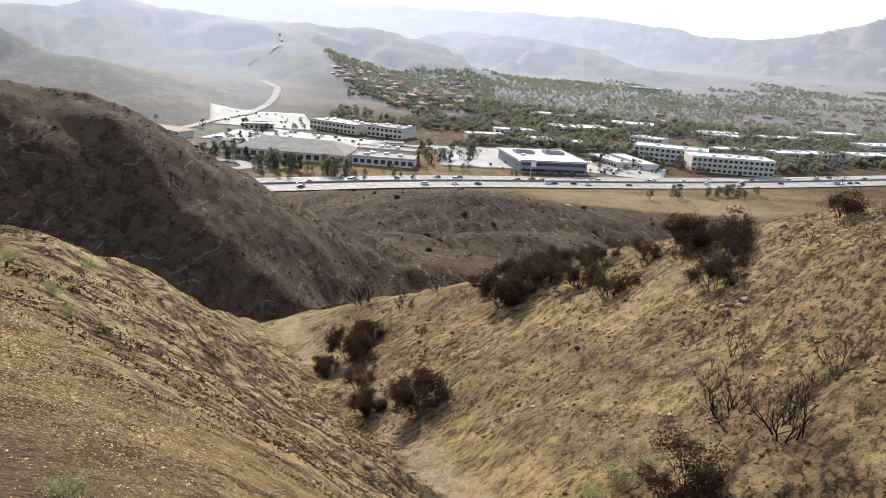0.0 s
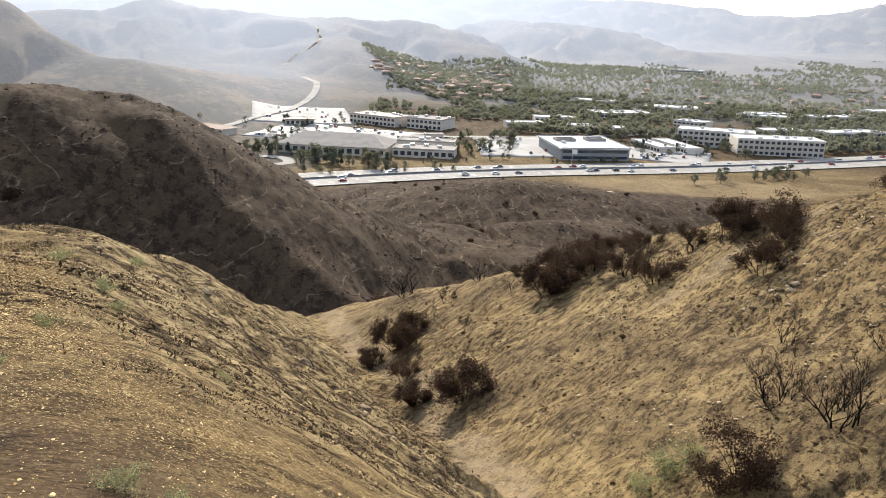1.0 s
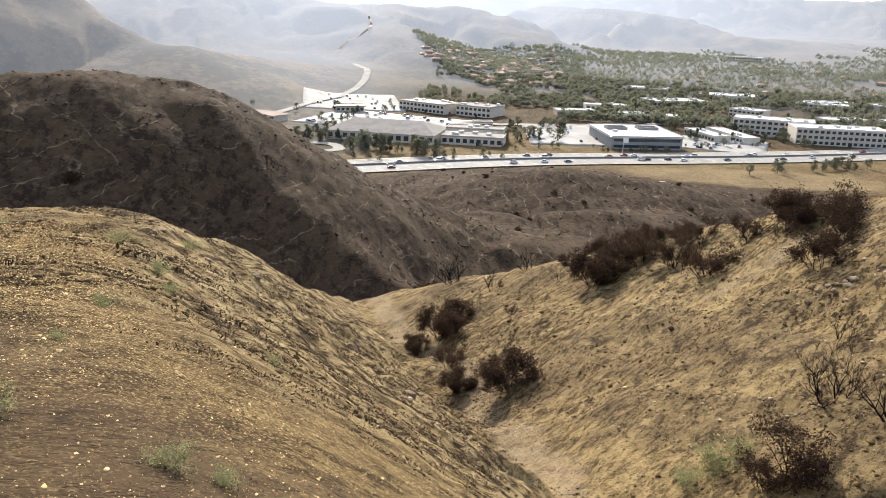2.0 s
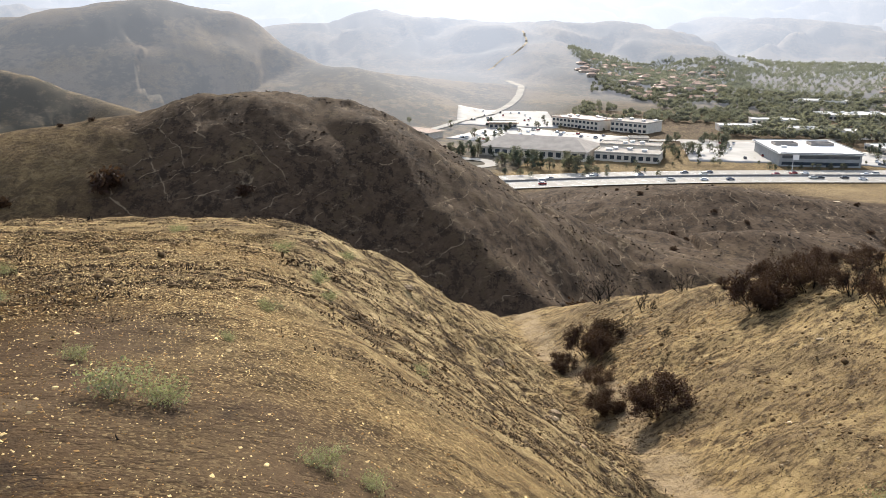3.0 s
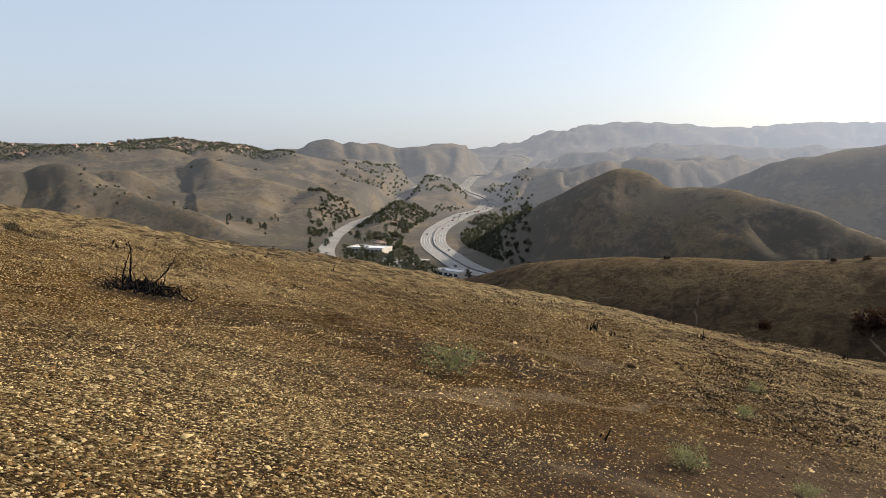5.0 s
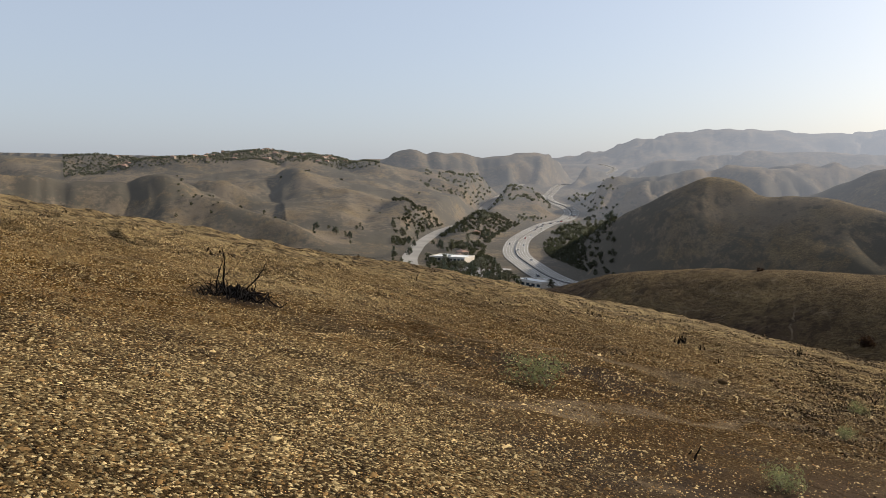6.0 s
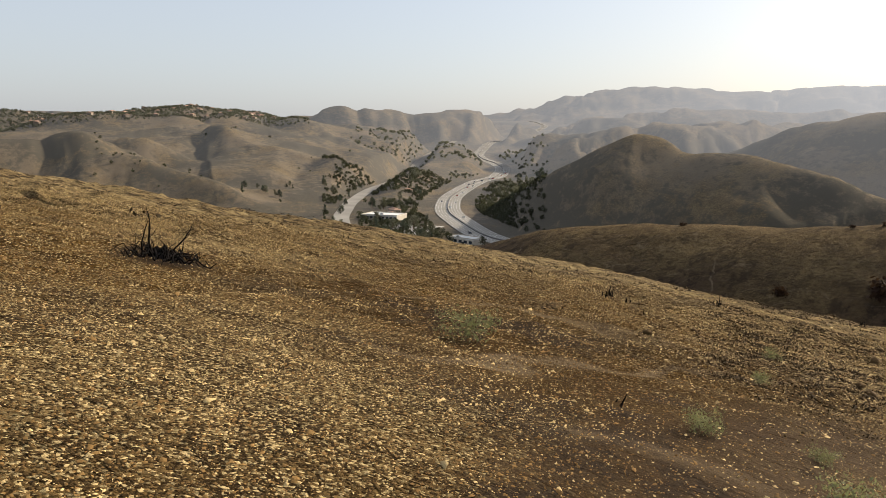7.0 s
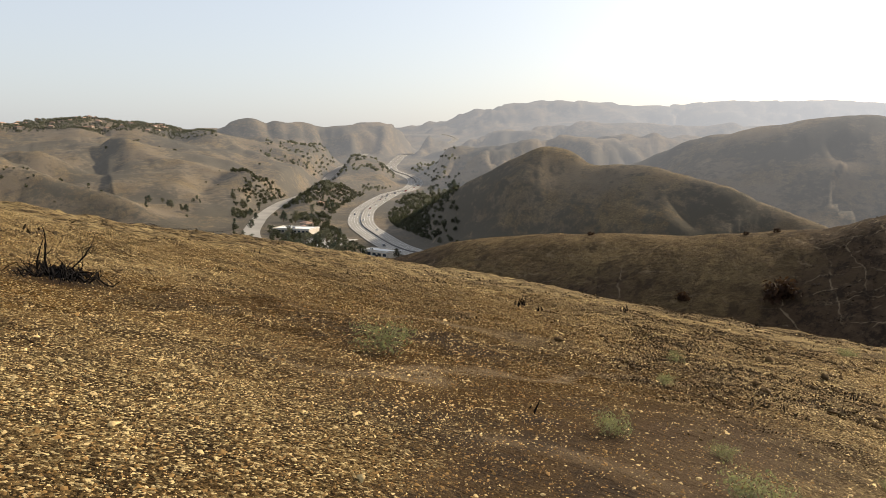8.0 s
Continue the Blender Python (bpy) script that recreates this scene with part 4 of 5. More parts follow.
def stone_soup(name, x, y, size, g, material, flat=0.55, sunk=False):
    """Angular chips: squashed eight-sided stones half sunk in the soil."""
    n = len(x)
    z = ground_at(x, y)
    base = np.array([(1, 0, 0), (0, 1, 0), (-1, 0, 0), (0, -1, 0), (0, 0, 1), (0, 0, -1)], float)
    v = base[None] * g.uniform(0.55, 1.25, (n, 6, 1)) + g.normal(0, 0.12, (n, 6, 3))
    v[:, :, 2] *= flat
    v *= (size[:, None, None] * g.uniform(0.6, 1.3, (n, 1, 3)))
    ang = g.uniform(0, 2 * np.pi, n)
    tilt = g.normal(0, 0.35, n)
    ct, st = np.cos(tilt)[:, None], np.sin(tilt)[:, None]
    vy, vz = v[:, :, 1] * ct - v[:, :, 2] * st, v[:, :, 1] * st + v[:, :, 2] * ct
    c, s = np.cos(ang)[:, None], np.sin(ang)[:, None]
    X, Y = v[:, :, 0] * c - vy * s, v[:, :, 0] * s + vy * c
    co = np.stack([X + x[:, None], Y + y[:, None], vz + (z + size * 0.12)[:, None]], -1).reshape(-1, 3)
    tri = np.array([(0, 1, 4), (1, 2, 4), (2, 3, 4), (3, 0, 4), (1, 0, 5), (2, 1, 5), (3, 2, 5), (0, 3, 5)])
    if sunk:
        tri = tri[:4]
    f = (tri[None] + (np.arange(n) * 6)[:, None, None]).reshape(-1, 3)
    return soup(name, co, f, material)


for k, (n, material, s0, label) in enumerate([(120000, stone_mid, 0.0052, "brown gravel chips strewn over bare soil"), (140000, stone_pale, 0.0044, "pale gravel chips strewn over bare soil")]):
    x, y, g = scatter(n, -115, 2, 2.2, 30, 700 + k, 0.8)
    keep = (g.uniform(0, 1, n) < (0.45 + 0.5 * fbm(x, y, 3.0, 3, 71 + k)) * (1 - 0.35 * step(np.degrees(np.arctan2(x, y)), -70, -56) - 0.45 * step(np.degrees(np.arctan2(x, y)), -48, -28))) & (-0.69 * x - 0.64 * y > -12)
    x, y = x[keep], y[keep]
    size = s0 * g.lognormal(0, 0.48, len(x)) * (1 + np.hypot(x, y) / 15)
    tagged(part("gravel", stone_soup("gravel", x, y, size, g, material, 0.6, True), None), label, "gravel", "", "stuff")


def rock(name, x, y, size, seed, material, label, group, squash=0.7):
    bm = bmesh.new()
    bmesh.ops.create_icosphere(bm, subdivisions=2, radius=1.0)
    off = Vector((seed * 3.7, seed * 1.3, seed * 2.1))
    for v in bm.verts:
        n = noise.noise(v.co * 0.9 + off) * 0.55 + noise.noise(v.co * 2.3 + off) * 0.25
        v.co = v.co * (1 + n)
        v.co = Vector([round(c * 3.2) / 3.2 * 0.2 + c * 0.8 for c in v.co])
        v.co.z *= squash
    ob = part(name, bm, material)
    ob.matrix_world = Matrix.Translation((x, y, ground_z(x, y) + size * 0.12)) @ Matrix.Rotation(seed * 1.7, 4, "Z") @ Matrix.Scale(size, 4)
    return tagged(ob, label, "rock", group)


# pale stones that stand out on the near soil
for i in range(22):
    az, d = R.uniform(-108, -8), 3.0 * (7.0 ** R.random())
    x, y, _ = polar(az, d, 0)
    rock("stone", x, y, R.uniform(0.008, 0.016) * (1 + d / 16), 10 + i, stone_pale, "small pale stone lying on gravelly soil", "loose pale stones", 0.5)
# ledge and rubble on the spur across the gully
for i in range(110):
    u = R.random()
    x, y = 17.0 + 12 * u + R.gauss(0, 1.6), 43.5 + 6 * u + R.gauss(0, 1.7)
    rock("rock", x, y, R.uniform(0.04, 0.14), 60 + i, rubble_pale if i % 3 else rock_mat, "angular pale rock in rubble below the crest", "rubble on the slope", 0.6)
for i in range(22):
    x, y = 15.2 + 0.22 * i + R.gauss(0, 0.3), 41.2 - 0.03 * i + R.gauss(0, 0.3)
    rock("rock", x, y, R.uniform(0.08, 0.24), 180 + i, rock_mat if i % 2 else rubble_pale, "angular rock along an eroded ledge", "rubble on the slope", 0.7)
# outcrop on the eroded flank
for i in range(16):
    az, d = R.uniform(-22, -8), R.uniform(20, 46)
    x, y, _ = polar(az, d, 0)
    rock("rock", x, y, R.uniform(0.12, 0.3), 210 + i, rock_mat, "weathered rock knob jutting from the eroded flank", "outcrop rocks", 0.75)
for n, a0, a1, d0, d1, s0, seed, label, material in ((2600, 5, 33, 22, 62, 0.045, 801, "pale stone chips scattered over dry grass", rubble_pale), (2600, -30, 0, 14, 60, 0.05, 802, "rock chips on the eroded flank", rock_mat), (1400, -20, 4, 40, 80, 0.06, 803, "stone chips along the gully floor", stone_mid)):
    x, y, g = scatter(n, a0, a1, d0, d1, seed, 0.7)
    keep = fbm(x, y, 5.0, 3, seed) > 0.05
    x, y = x[keep], y[keep]
    tagged(part("gravel", stone_soup("gravel", x, y, s0 * g.lognormal(0, 0.55, len(x)), g, material), None), label, "gravel", "", "stuff")


clod_soil = mat("soil_clods", (0.1, 0.063, 0.028), 0.95, vary=0.45, scale=1.2, bump=0.6, bump_scale=25)
brush_dark = mat("burnt_brush", (0.05, 0.035, 0.023), 0.95, vary=0.5, scale=0.4)
for n, a0, a1, d0, d1, s0, seed, label, material, bar in (
        (5000, -60, 0, 9, 70, 0.035, 811, "crumbling soil clods on the eroded flank", clod_soil, -0.15), (3500, -112, -40, 6, 45, 0.02, 812, "small soil clods on the slope", clod_soil, -0.05),
        (7500, -8, 35, 22, 78, 0.042, 813, "soil clods on the grassy slope", clod_soil, -0.1), (11000, -75, 0, 105, 195, 0.17, 814, "burnt brush stubs on the dark hill", brush_dark, -0.1),
        (2500, -12, 16, 150, 330, 0.28, 815, "burnt brush stubs on the mounds", brush_dark, 0.0)):
    x, y, g = scatter(n, a0, a1, d0, d1, seed, 0.8)
    keep = fbm(x, y, 0.1 * d0 + 2.0, 3, seed) > bar
    if d0 == 105:
        keep &= (np.degrees(np.arctan2(x, y)) > -42) | (ground_at(x, y) < -32)
    x, y = x[keep], y[keep]
    size = s0 * g.lognormal(0, 0.45, len(x)) * (1 if d0 > 90 else 0.6 + np.hypot(x, y) / 40)
    tagged(part("soil_clods" if d0 < 90 else "brush", stone_soup("clods", x, y, size, g, material, 0.7), None), label, "soil" if d0 < 90 else "brush", "", "stuff")


def mats(name, x, y, size, g, bits, material, streak=0.0):
    """Low scruffy clumps of dead stems: small crossed scraps heaped flat on the soil."""
    n = len(x)
    z = ground_at(x, y)
    c = g.normal(0, 1, (n, bits, 3)) * (0.5, 0.5, 0.1) * size[:, None, None]
    c[:, :, 2] = np.abs(c[:, :, 2])
    if streak:
        # drawn out down the fall of the slope
        p, q = (0.73 * c[:, :, 0] + 0.68 * c[:, :, 1]) * streak, (-0.68 * c[:, :, 0] + 0.73 * c[:, :, 1]) * 0.4
        X, Y = 0.73 * p - 0.68 * q + x[:, None], 0.68 * p + 0.73 * q + y[:, None]
        c = np.stack([X, Y, c[:, :, 2] * 0.6 + ground_at(X.ravel(), Y.ravel()).reshape(X.shape)], -1)
    else:
        c = c + np.stack([x, y, z], -1)[:, None, :]
    a = g.normal(0, 1, (n, bits, 3))
    b = np.cross(a, g.normal(0, 1, (n, bits, 3)))
    s = ((0.075 if streak else 0.085) * size)[:, None, None] * g.uniform(0.5, 1.4, (n, bits, 1))
    a, b = a / np.linalg.norm(a, axis=2)[:, :, None] * s, b / np.linalg.norm(b, axis=2)[:, :, None] * s * 0.34
    v = np.stack([c - a, c + b, c + a, c - b], 2).reshape(-1, 3)
    return soup(name, v, np.arange(len(v)).reshape(-1, 4), material)


for k, (n, a0, a1, d0, d1, h, bits, material, label) in enumerate([
        (5000, -112, -4, 9, 48, 0.07, 14, straw, "flattened dry straw stubble on the slope"), (2600, -112, -6, 6, 52, 0.2, 34, dead_grass, "dark scruffy clumps of dead stems on the slope"),
        (7000, 0, 34, 22, 64, 0.14, 13, straw, "flattened dry straw grass on the slope"), (2600, -26, 34, 20, 74, 0.24, 30, dead_grass, "dark dead clumps on the slope"),
        (7500, -55, -1, 7, 62, 0.24, 34, brown_stems, "dark tufts drawn out down the eroded flank"),
        (15000, -95, -2, 3.2, 40, 0.06, 22, brown_stems, "small scruffy dark tufts on the gravelly slope"), (6000, -20, 34, 22, 74, 0.14, 22, brown_stems, "small dark tufts in the dry grass")]):
    x, y, g = scatter(n, a0, a1, d0, d1, 900 + k, 0.6)
    keep = (g.uniform(0, 1, n) < (step(np.hypot(x, y), 11, 27) if k == 1 else 1)) & (fbm(x, y, 4.0, 3, 90 + k) > (-0.25 if k in (0, 2) else -0.2 if k == 4 else 0.05)) & ((k < 5) | (fbm(x, y, 2.2, 3, 97) > 0.0))
    x, y = x[keep], y[keep]
    size = h * g.lognormal(0, 0.4, len(x)) * (0.6 + np.hypot(x, y) / 45)
    tagged(part("grass", mats("grass", x, y, size, g, bits, material, 1.1 if k == 4 else 0.0), None), label, "grass", "", "stuff")

# ---- freeway and roads: barrier, paint, verges ----
barrier = road_strip("median_barrier", fw_line, 0.9, 0.16, barrier_mat, "low grey concrete barrier between the carriageways", 0.0, 1.0)
barrier["category"] = "barrier"
for shift in (-17.2, -1.6, 1.6, 17.2):
    ob = road_strip("lane_marking", fw_line, 0.18, 0.17, line_mat, "solid white and worn edge line of the freeway", shift)
    ob["category"] = "marking"
for shift in (-5.4, -9.2, -13.0, 5.4, 9.2, 13.0):
    verts, faces = [], []
    pts = [Vector(p) for p in fw_line]
    for a, b in zip(pts[:-1], pts[1:]):
        t = (b - a)
        n = Vector((-t.y, t.x, 0)).normalized()
        steps = max(1, int(t.length / 12))
        for k in range(steps):
            p = a + t * (k / steps) + n * (shift * freeway_width(a) / 38) + Vector((0, 0, 0.17))
            q = p + t.normalized() * 3.6
            i = len(verts)
            verts += [p + n * 0.12, p - n * 0.12, q - n * 0.12, q + n * 0.12]
            faces.append((i, i + 1, i + 2, i + 3))
    tagged(part("lane_marking", mesh_of("lane_marking", verts, faces, line_mat)), "dashed white lane lines on the freeway", "marking", "", "structure")


def drape(name, cx, cy, w, d, rz, material, label, lift=0.25, n=14, category="parking"):
    """A paved patch that follows the ground, with a kerb-high edge."""
    u, v = np.meshgrid(np.linspace(-0.5, 0.5, n), np.linspace(-0.5, 0.5, n))
    c, s = math.cos(rz), math.sin(rz)
    X, Y = cx + u * w * c - v * d * s, cy + u * w * s + v * d * c
    Z = ground_at(X.ravel(), Y.ravel()).reshape(X.shape) + lift
    co = np.stack([X, Y, Z], -1).reshape(-1, 3)
    i = (np.arange(n - 1)[:, None] * n + np.arange(n - 1)[None, :]).ravel()
    q = np.stack([i, i + 1, i + n + 1, i + n], -1)
    ring = np.concatenate([np.arange(n), np.arange(1, n) * n + n - 1, np.arange(n - 2, -1, -1) + n * (n - 1), np.arange(n - 2, 0, -1) * n])
    low = co[ring] - (0, 0, lift + 0.3)
    k, m = len(co), len(ring)
    skirt = np.stack([ring, k + np.arange(m), k + (np.arange(m) + 1) % m, np.roll(ring, -1)], -1)
    return tagged(part(name, soup(name, np.concatenate([co, low]), np.concatenate([q, skirt]), material)), label, category, "", "structure")


drape("pavement", -120, 585, 120, 90, -0.25, lot_mat, "pale sunlit parking lot of the shopping centre")
drape("pavement", -175, 690, 90, 110, 0.3, lot_mat, "pale sunlit parking lot and forecourts")
drape("pavement", 20, 560, 60, 100, 0.1, lot_mat, "parking lot beside the white-roofed hall")
drape("pavement", 128, 545, 60, 60, -0.3, lot_mat, "parking lot between low offices")
drape("pavement", 230, 640, 130, 70, 0.15, lot_mat, "parking lot behind the offices")
drape("pavement", 330, 730, 170, 80, 0.35, lot_mat, "parking lot of the business park")
drape("pavement", -590, 122, 46, 90, 0.95, lot_mat, "parking lot below the freeway")
service = [(x, y, ground_z(x, y)) for x, y, _ in smooth_line([(-222, 540, 0), (-208, 620, 0), (-196, 720, 0), (-196, 820, 0), (-215, 920, 0), (-255, 1010, 0)], 8)]
road_strip("road", service, 8, 0.5, asphalt, "pale road climbing past the shopping centre")
service = [(x, y, ground_z(x, y)) for x, y, _ in smooth_line([(-60, 592, 0), (0, 606, 0), (50, 618, 0), (110, 650, 0), (200, 700, 0), (330, 800, 0)], 8)]
road_strip("road", service, 10, 0.5, asphalt, "pale street between trees and offices")
ramp = [(x, y, ground_z(x, y)) for x, y, _ in smooth_line([(-150, 470, 0), (-128, 462, 0), (-124, 446, 0), (-140, 430, 0), (-175, 412, 0)], 8)]
road_strip("road", ramp, 8, 0.4, asphalt, "curved pale slip road to the freeway")
track = [(x, y, ground_z(x, y)) for x, y, _ in smooth_line([(66, 402, 0), (70, 385, 0), (84, 372, 0), (92, 352, 0), (104, 338, 0)], 8)]
dirt_track = mat("dirt_track", (0.33, 0.27, 0.19), 0.95, vary=0.25, scale=0.3)
road_strip("road", track, 3, 0.12, dirt_track, "pale dirt track crossing the dry field")
track = [(x, y, ground_z(x, y)) for x, y, _ in smooth_line([polar(-15.6, 1120, 0), polar(-14.6, 1157, 0), polar(-13.4, 1171, 0), polar(-12.9, 1200, 0), polar(-12.8, 1250, 0), polar(-13.1, 1304, 0)], 30)]
road_strip("road", track, 3.5, 2.4, dirt_track, "pale dirt track climbing a far hill")

# ---- cars ----
def car_proto(seed, van=False):
    t = thing("car", "car driving on the pale freeway", "car", "cars on the freeway")
    L, W, H = (4.6, 1.8, 0.72) if not van else (4.9, 1.95, 0.9)
    bm = bmesh.new()
    side = [(-L / 2, 0.3), (-L / 2, 0.3 + H * 0.75), (-L / 2 + 0.15, 0.3 + H), (L / 2 - 1.1, 0.3 + H), (L / 2 - 0.1, 0.3 + H * 0.72), (L / 2, 0.3)]
    rows = [[bm.verts.new((x, s * W / 2 * (0.96 if z > 0.6 else 1), z)) for x, z in side] for s in (-1, 1)]
    for k in range(len(side)):
        k2 = (k + 1) % len(side)
        bm.faces.new((rows[0][k], rows[0][k2], rows[1][k2], rows[1][k]))
    bm.faces.new(rows[0][::-1])
    bm.faces.new(rows[1])
    paint = car_paints[seed % len(car_paints)]
    part("body", bm, paint, t)
    bm = bmesh.new()
    h = 0.5 if not van else 0.68
    box(bm, -0.35, 0, 0.3 + H, 2.6 if not van else 3.5, W * 0.9, h, 0, 0.74)
    part("cabin_glass", bm, window_glass, t, "dark tinted windows")
    bm = bmesh.new()
    box(bm, -0.35, 0, 0.3 + H + h, 1.9 if not van else 2.6, W * 0.66, 0.05)
    part("roof", bm, paint, t)
    wheel = None
    for x in (-L / 2 + 0.85, L / 2 - 0.85):
        for y in (-W / 2 + 0.08, W / 2 - 0.08):
            if wheel is None:
                bm = bmesh.new()
                bmesh.ops.create_cone(bm, cap_ends=True, segments=10, radius1=0.33, radius2=0.33, depth=0.22, matrix=Matrix.Rotation(math.pi / 2, 4, "X"))
                ob = part("wheel", bm, tyre_mat, t)
                wheel = ob.data
            else:
                ob = part("wheel", wheel, None, t)
            ob.location = (x, y, 0.33)
    return t


cars = [car_proto(i, i % 3 == 2) for i in range(7)]


def on_line(line, s, shift):
    """A place s metres along a line, shifted to its left, and the heading."""
    gone = 0.0
    for a, b in zip(line[:-1], line[1:]):
        a, b = Vector(a), Vector(b)
        n = (b - a).length
        if gone + n >= s:
            t = (b - a) / n
            return a + t * (s - gone) + Vector((-t.y, t.x, 0)) * (shift * freeway_width(a) / 38), math.atan2(t.y, t.x)
        gone += n
    return Vector(line[-1]), 0.0


def near_s(px, py):
    """How far along the freeway the place nearest to (px, py) lies."""
    best, at, gone = 1e9, 0, 0.0
    for a, b in zip(fw_line[:-1], fw_line[1:]):
        d = math.hypot(a[0] - px, a[1] - py)
        if d < best:
            best, at = d, gone
        gone += (Vector(b) - Vector(a)).length
    return at


s_town0, s_town1 = near_s(-110, 395), near_s(330, 585)
s_can0, s_can1 = near_s(-1260, 430), near_s(-530, 190)
for k in range(66):
    s = R.uniform(s_town0, s_town1) if k < 40 else R.uniform(s_can0, s_can1)
    side = R.choice((-1, 1, 1))
    p, yaw = on_line(fw_line, s, side * R.choice((3.6, 7.3, 11.1)))
    proto = cars[R.randrange(7)]
    copy_thing(proto, Matrix.Translation(p + Vector((0, 0, 0.16))) @ Matrix.Rotation(yaw + (math.pi if side > 0 else 0), 4, "Z"))
LOTS = [(-120, 585, 110, 80, -0.25, 34), (-175, 690, 80, 90, 0.3, 16), (20, 560, 50, 80, 0.1, 12), (128, 545, 50, 50, -0.3, 12), (230, 640, 110, 60, 0.15, 16), (330, 730, 150, 70, 0.35, 14), (-590, 122, 36, 76, 0.95, 16)]
for cx, cy, w, d, rz, n in LOTS:
    for k in range(n):
        u, v = R.uniform(-0.5, 0.5) * w, (R.randrange(6) / 5 - 0.5) * d * 0.9
        x, y = cx + u * math.cos(rz) - v * math.sin(rz), cy + u * math.sin(rz) + v * math.cos(rz)
        ob = copy_thing(cars[R.randrange(7)], Matrix.Translation((x, y, ground_z(x, y) + 0.27)) @ Matrix.Rotation(rz + math.pi / 2, 4, "Z"))
        ob["label"], ob["group"] = "car parked on a pale parking lot", "parked cars"
for c in cars:
    retire(c)

# ---- buildings ----
def building(name, label, cx, cy, w, d, h, rz, wall_m, roof_m, rows=0, cols=0, band=False, units=0, gable=False, eaves=0.0):
    """Walls with a roof slab and parapet, windows row by row, roof units; its front faces -y before the turn."""
    z = min(ground_z(cx + a * w / 2, cy + b * d / 2) for a in (-1, 1) for b in (-1, 1))
    t = thing(name, label, "building", "", Matrix.Translation((cx, cy, z - 0.3)) @ Matrix.Rotation(rz, 4, "Z"))
    bm = bmesh.new()
    box(bm, 0, 0, 0, w, d, h + 0.3)
    part("wall", bm, wall_m, t)
    bm = bmesh.new()
    if gable:
        r = d * 0.16
        ov = 0.8
        v = [bm.verts.new(c) for c in ((-w / 2 - ov, -d / 2 - ov, h + 0.31), (w / 2 + ov, -d / 2 - ov, h + 0.31), (w / 2 + ov, d / 2 + ov, h + 0.31), (-w / 2 - ov, d / 2 + ov, h + 0.31),
                                       (-w / 2 + d * 0.3, 0, h + r), (w / 2 - d * 0.3, 0, h + r))]
        for f in ((0, 1, 5, 4), (2, 3, 4, 5), (1, 2, 5), (3, 0, 4), (3, 2, 1, 0)):
            bm.faces.new([v[i] for i in f])
        part("roof", bm, roof_m, t)
    else:
        box(bm, 0, 0, h + 0.31, w + 2 * eaves + 0.3, d + 2 * eaves + 0.3, 0.5)
        roof = part("roof", bm, roof_m, t)
        bm = bmesh.new()
        for x, y, sx, sy in ((0, -d / 2, w + 0.4, 0.35), (0, d / 2, w + 0.4, 0.35), (-w / 2, 0, 0.35, d - 0.4), (w / 2, 0, 0.35, d - 0.4)):
            box(bm, x * (1 + 2 * eaves / w), y * (1 + 2 * eaves / d), h + 0.82, sx, sy, 0.55)
        part("parapet", bm, wall_m, roof)
        unit_mesh = None
        rr = random.Random(int(abs(cx) * 7 + abs(cy)))
        for k in range(units):
            if unit_mesh is None:
                bm = bmesh.new()
                box(bm, 0, 0, 0, 3.2, 2.4, 1.5, 0, 0.94)
                ob = part("roof_unit", bm, metal_mat, t, "grey ventilation box")
                unit_mesh = ob.data
            else:
                ob = part("roof_unit", unit_mesh, None, t, "grey ventilation box")
            ob.location = (rr.uniform(-0.4, 0.4) * w, rr.uniform(-0.35, 0.35) * d, h + 0.8)
    pane = None
    for row in range(rows):
        fh = h / rows
        if band:
            bm = bmesh.new()
            box(bm, 0, -d / 2 - 0.03, 0.3 + row * fh + fh * 0.3, w * 0.94, 0.12, fh * 0.45)
            part("window", bm, window_glass, t, "long dark band of glass")
            continue
        for c in range(cols):
            if pane is None:
                bm = bmesh.new()
                box(bm, 0, 0, 0, w / cols * 0.62, 0.14, fh * 0.5)
                ob = part("window", bm, window_glass, t)
                pane = ob.data
            else:
                ob = part("window", pane, None, t)
            ob.location = ((c + 0.5) / cols * w - w / 2, -d / 2 - 0.03, 0.3 + row * fh + fh * 0.28)
    if rows:
        bm = bmesh.new()
        box(bm, w * 0.1, -d / 2 - 0.05, 0.3, 2.4, 0.2, min(2.6, h * 0.5))
        part("door", bm, window_glass, t, "dark glazed entrance")
    return t


hall = building("commercial_building", "large low hall with a bright white flat roof and glazed front", 66, 538, 48, 60, 8.0, 0.19, grey_wall, white_roof, 2, 0, True, 2, eaves=1.5)
for k, (x, y) in enumerate([(-11, 8), (12, 10)]):
    bm = bmesh.new()
    for a, b, sx, sy in ((0, -5, 14, 0.5), (0, 5, 14, 0.5), (-7, 0, 0.5, 9.5), (7, 0, 0.5, 9.5)):
        box(bm, x + a, y + b, 8.8, sx, sy, 1.8)
    part("roof_screen", bm, tan_roof, hall, "tan screen round rooftop machines")
building("shop_building", "long cream shop building with a tan hipped roof", -103, 506, 74, 42, 6.2, -0.09, stucco, tan_roof, 1, 14, gable=True)
building("shop_building", "low cream shop row with a flat tan roof", -43, 500, 41, 22, 5.2, -0.05, stucco, tan_roof, 1, 9, units=5)
building("shop_building", "upper tier of a cream shop row with a flat roof", -44, 524, 40, 16, 7.0, -0.05, stucco, tan_roof, 1, 9, units=3)
building("shop_building", "two-storey brown shopping block with flat roofs", -98, 670, 52, 26, 8.0, -0.55, stucco, tile_roof, 2, 12, units=5)
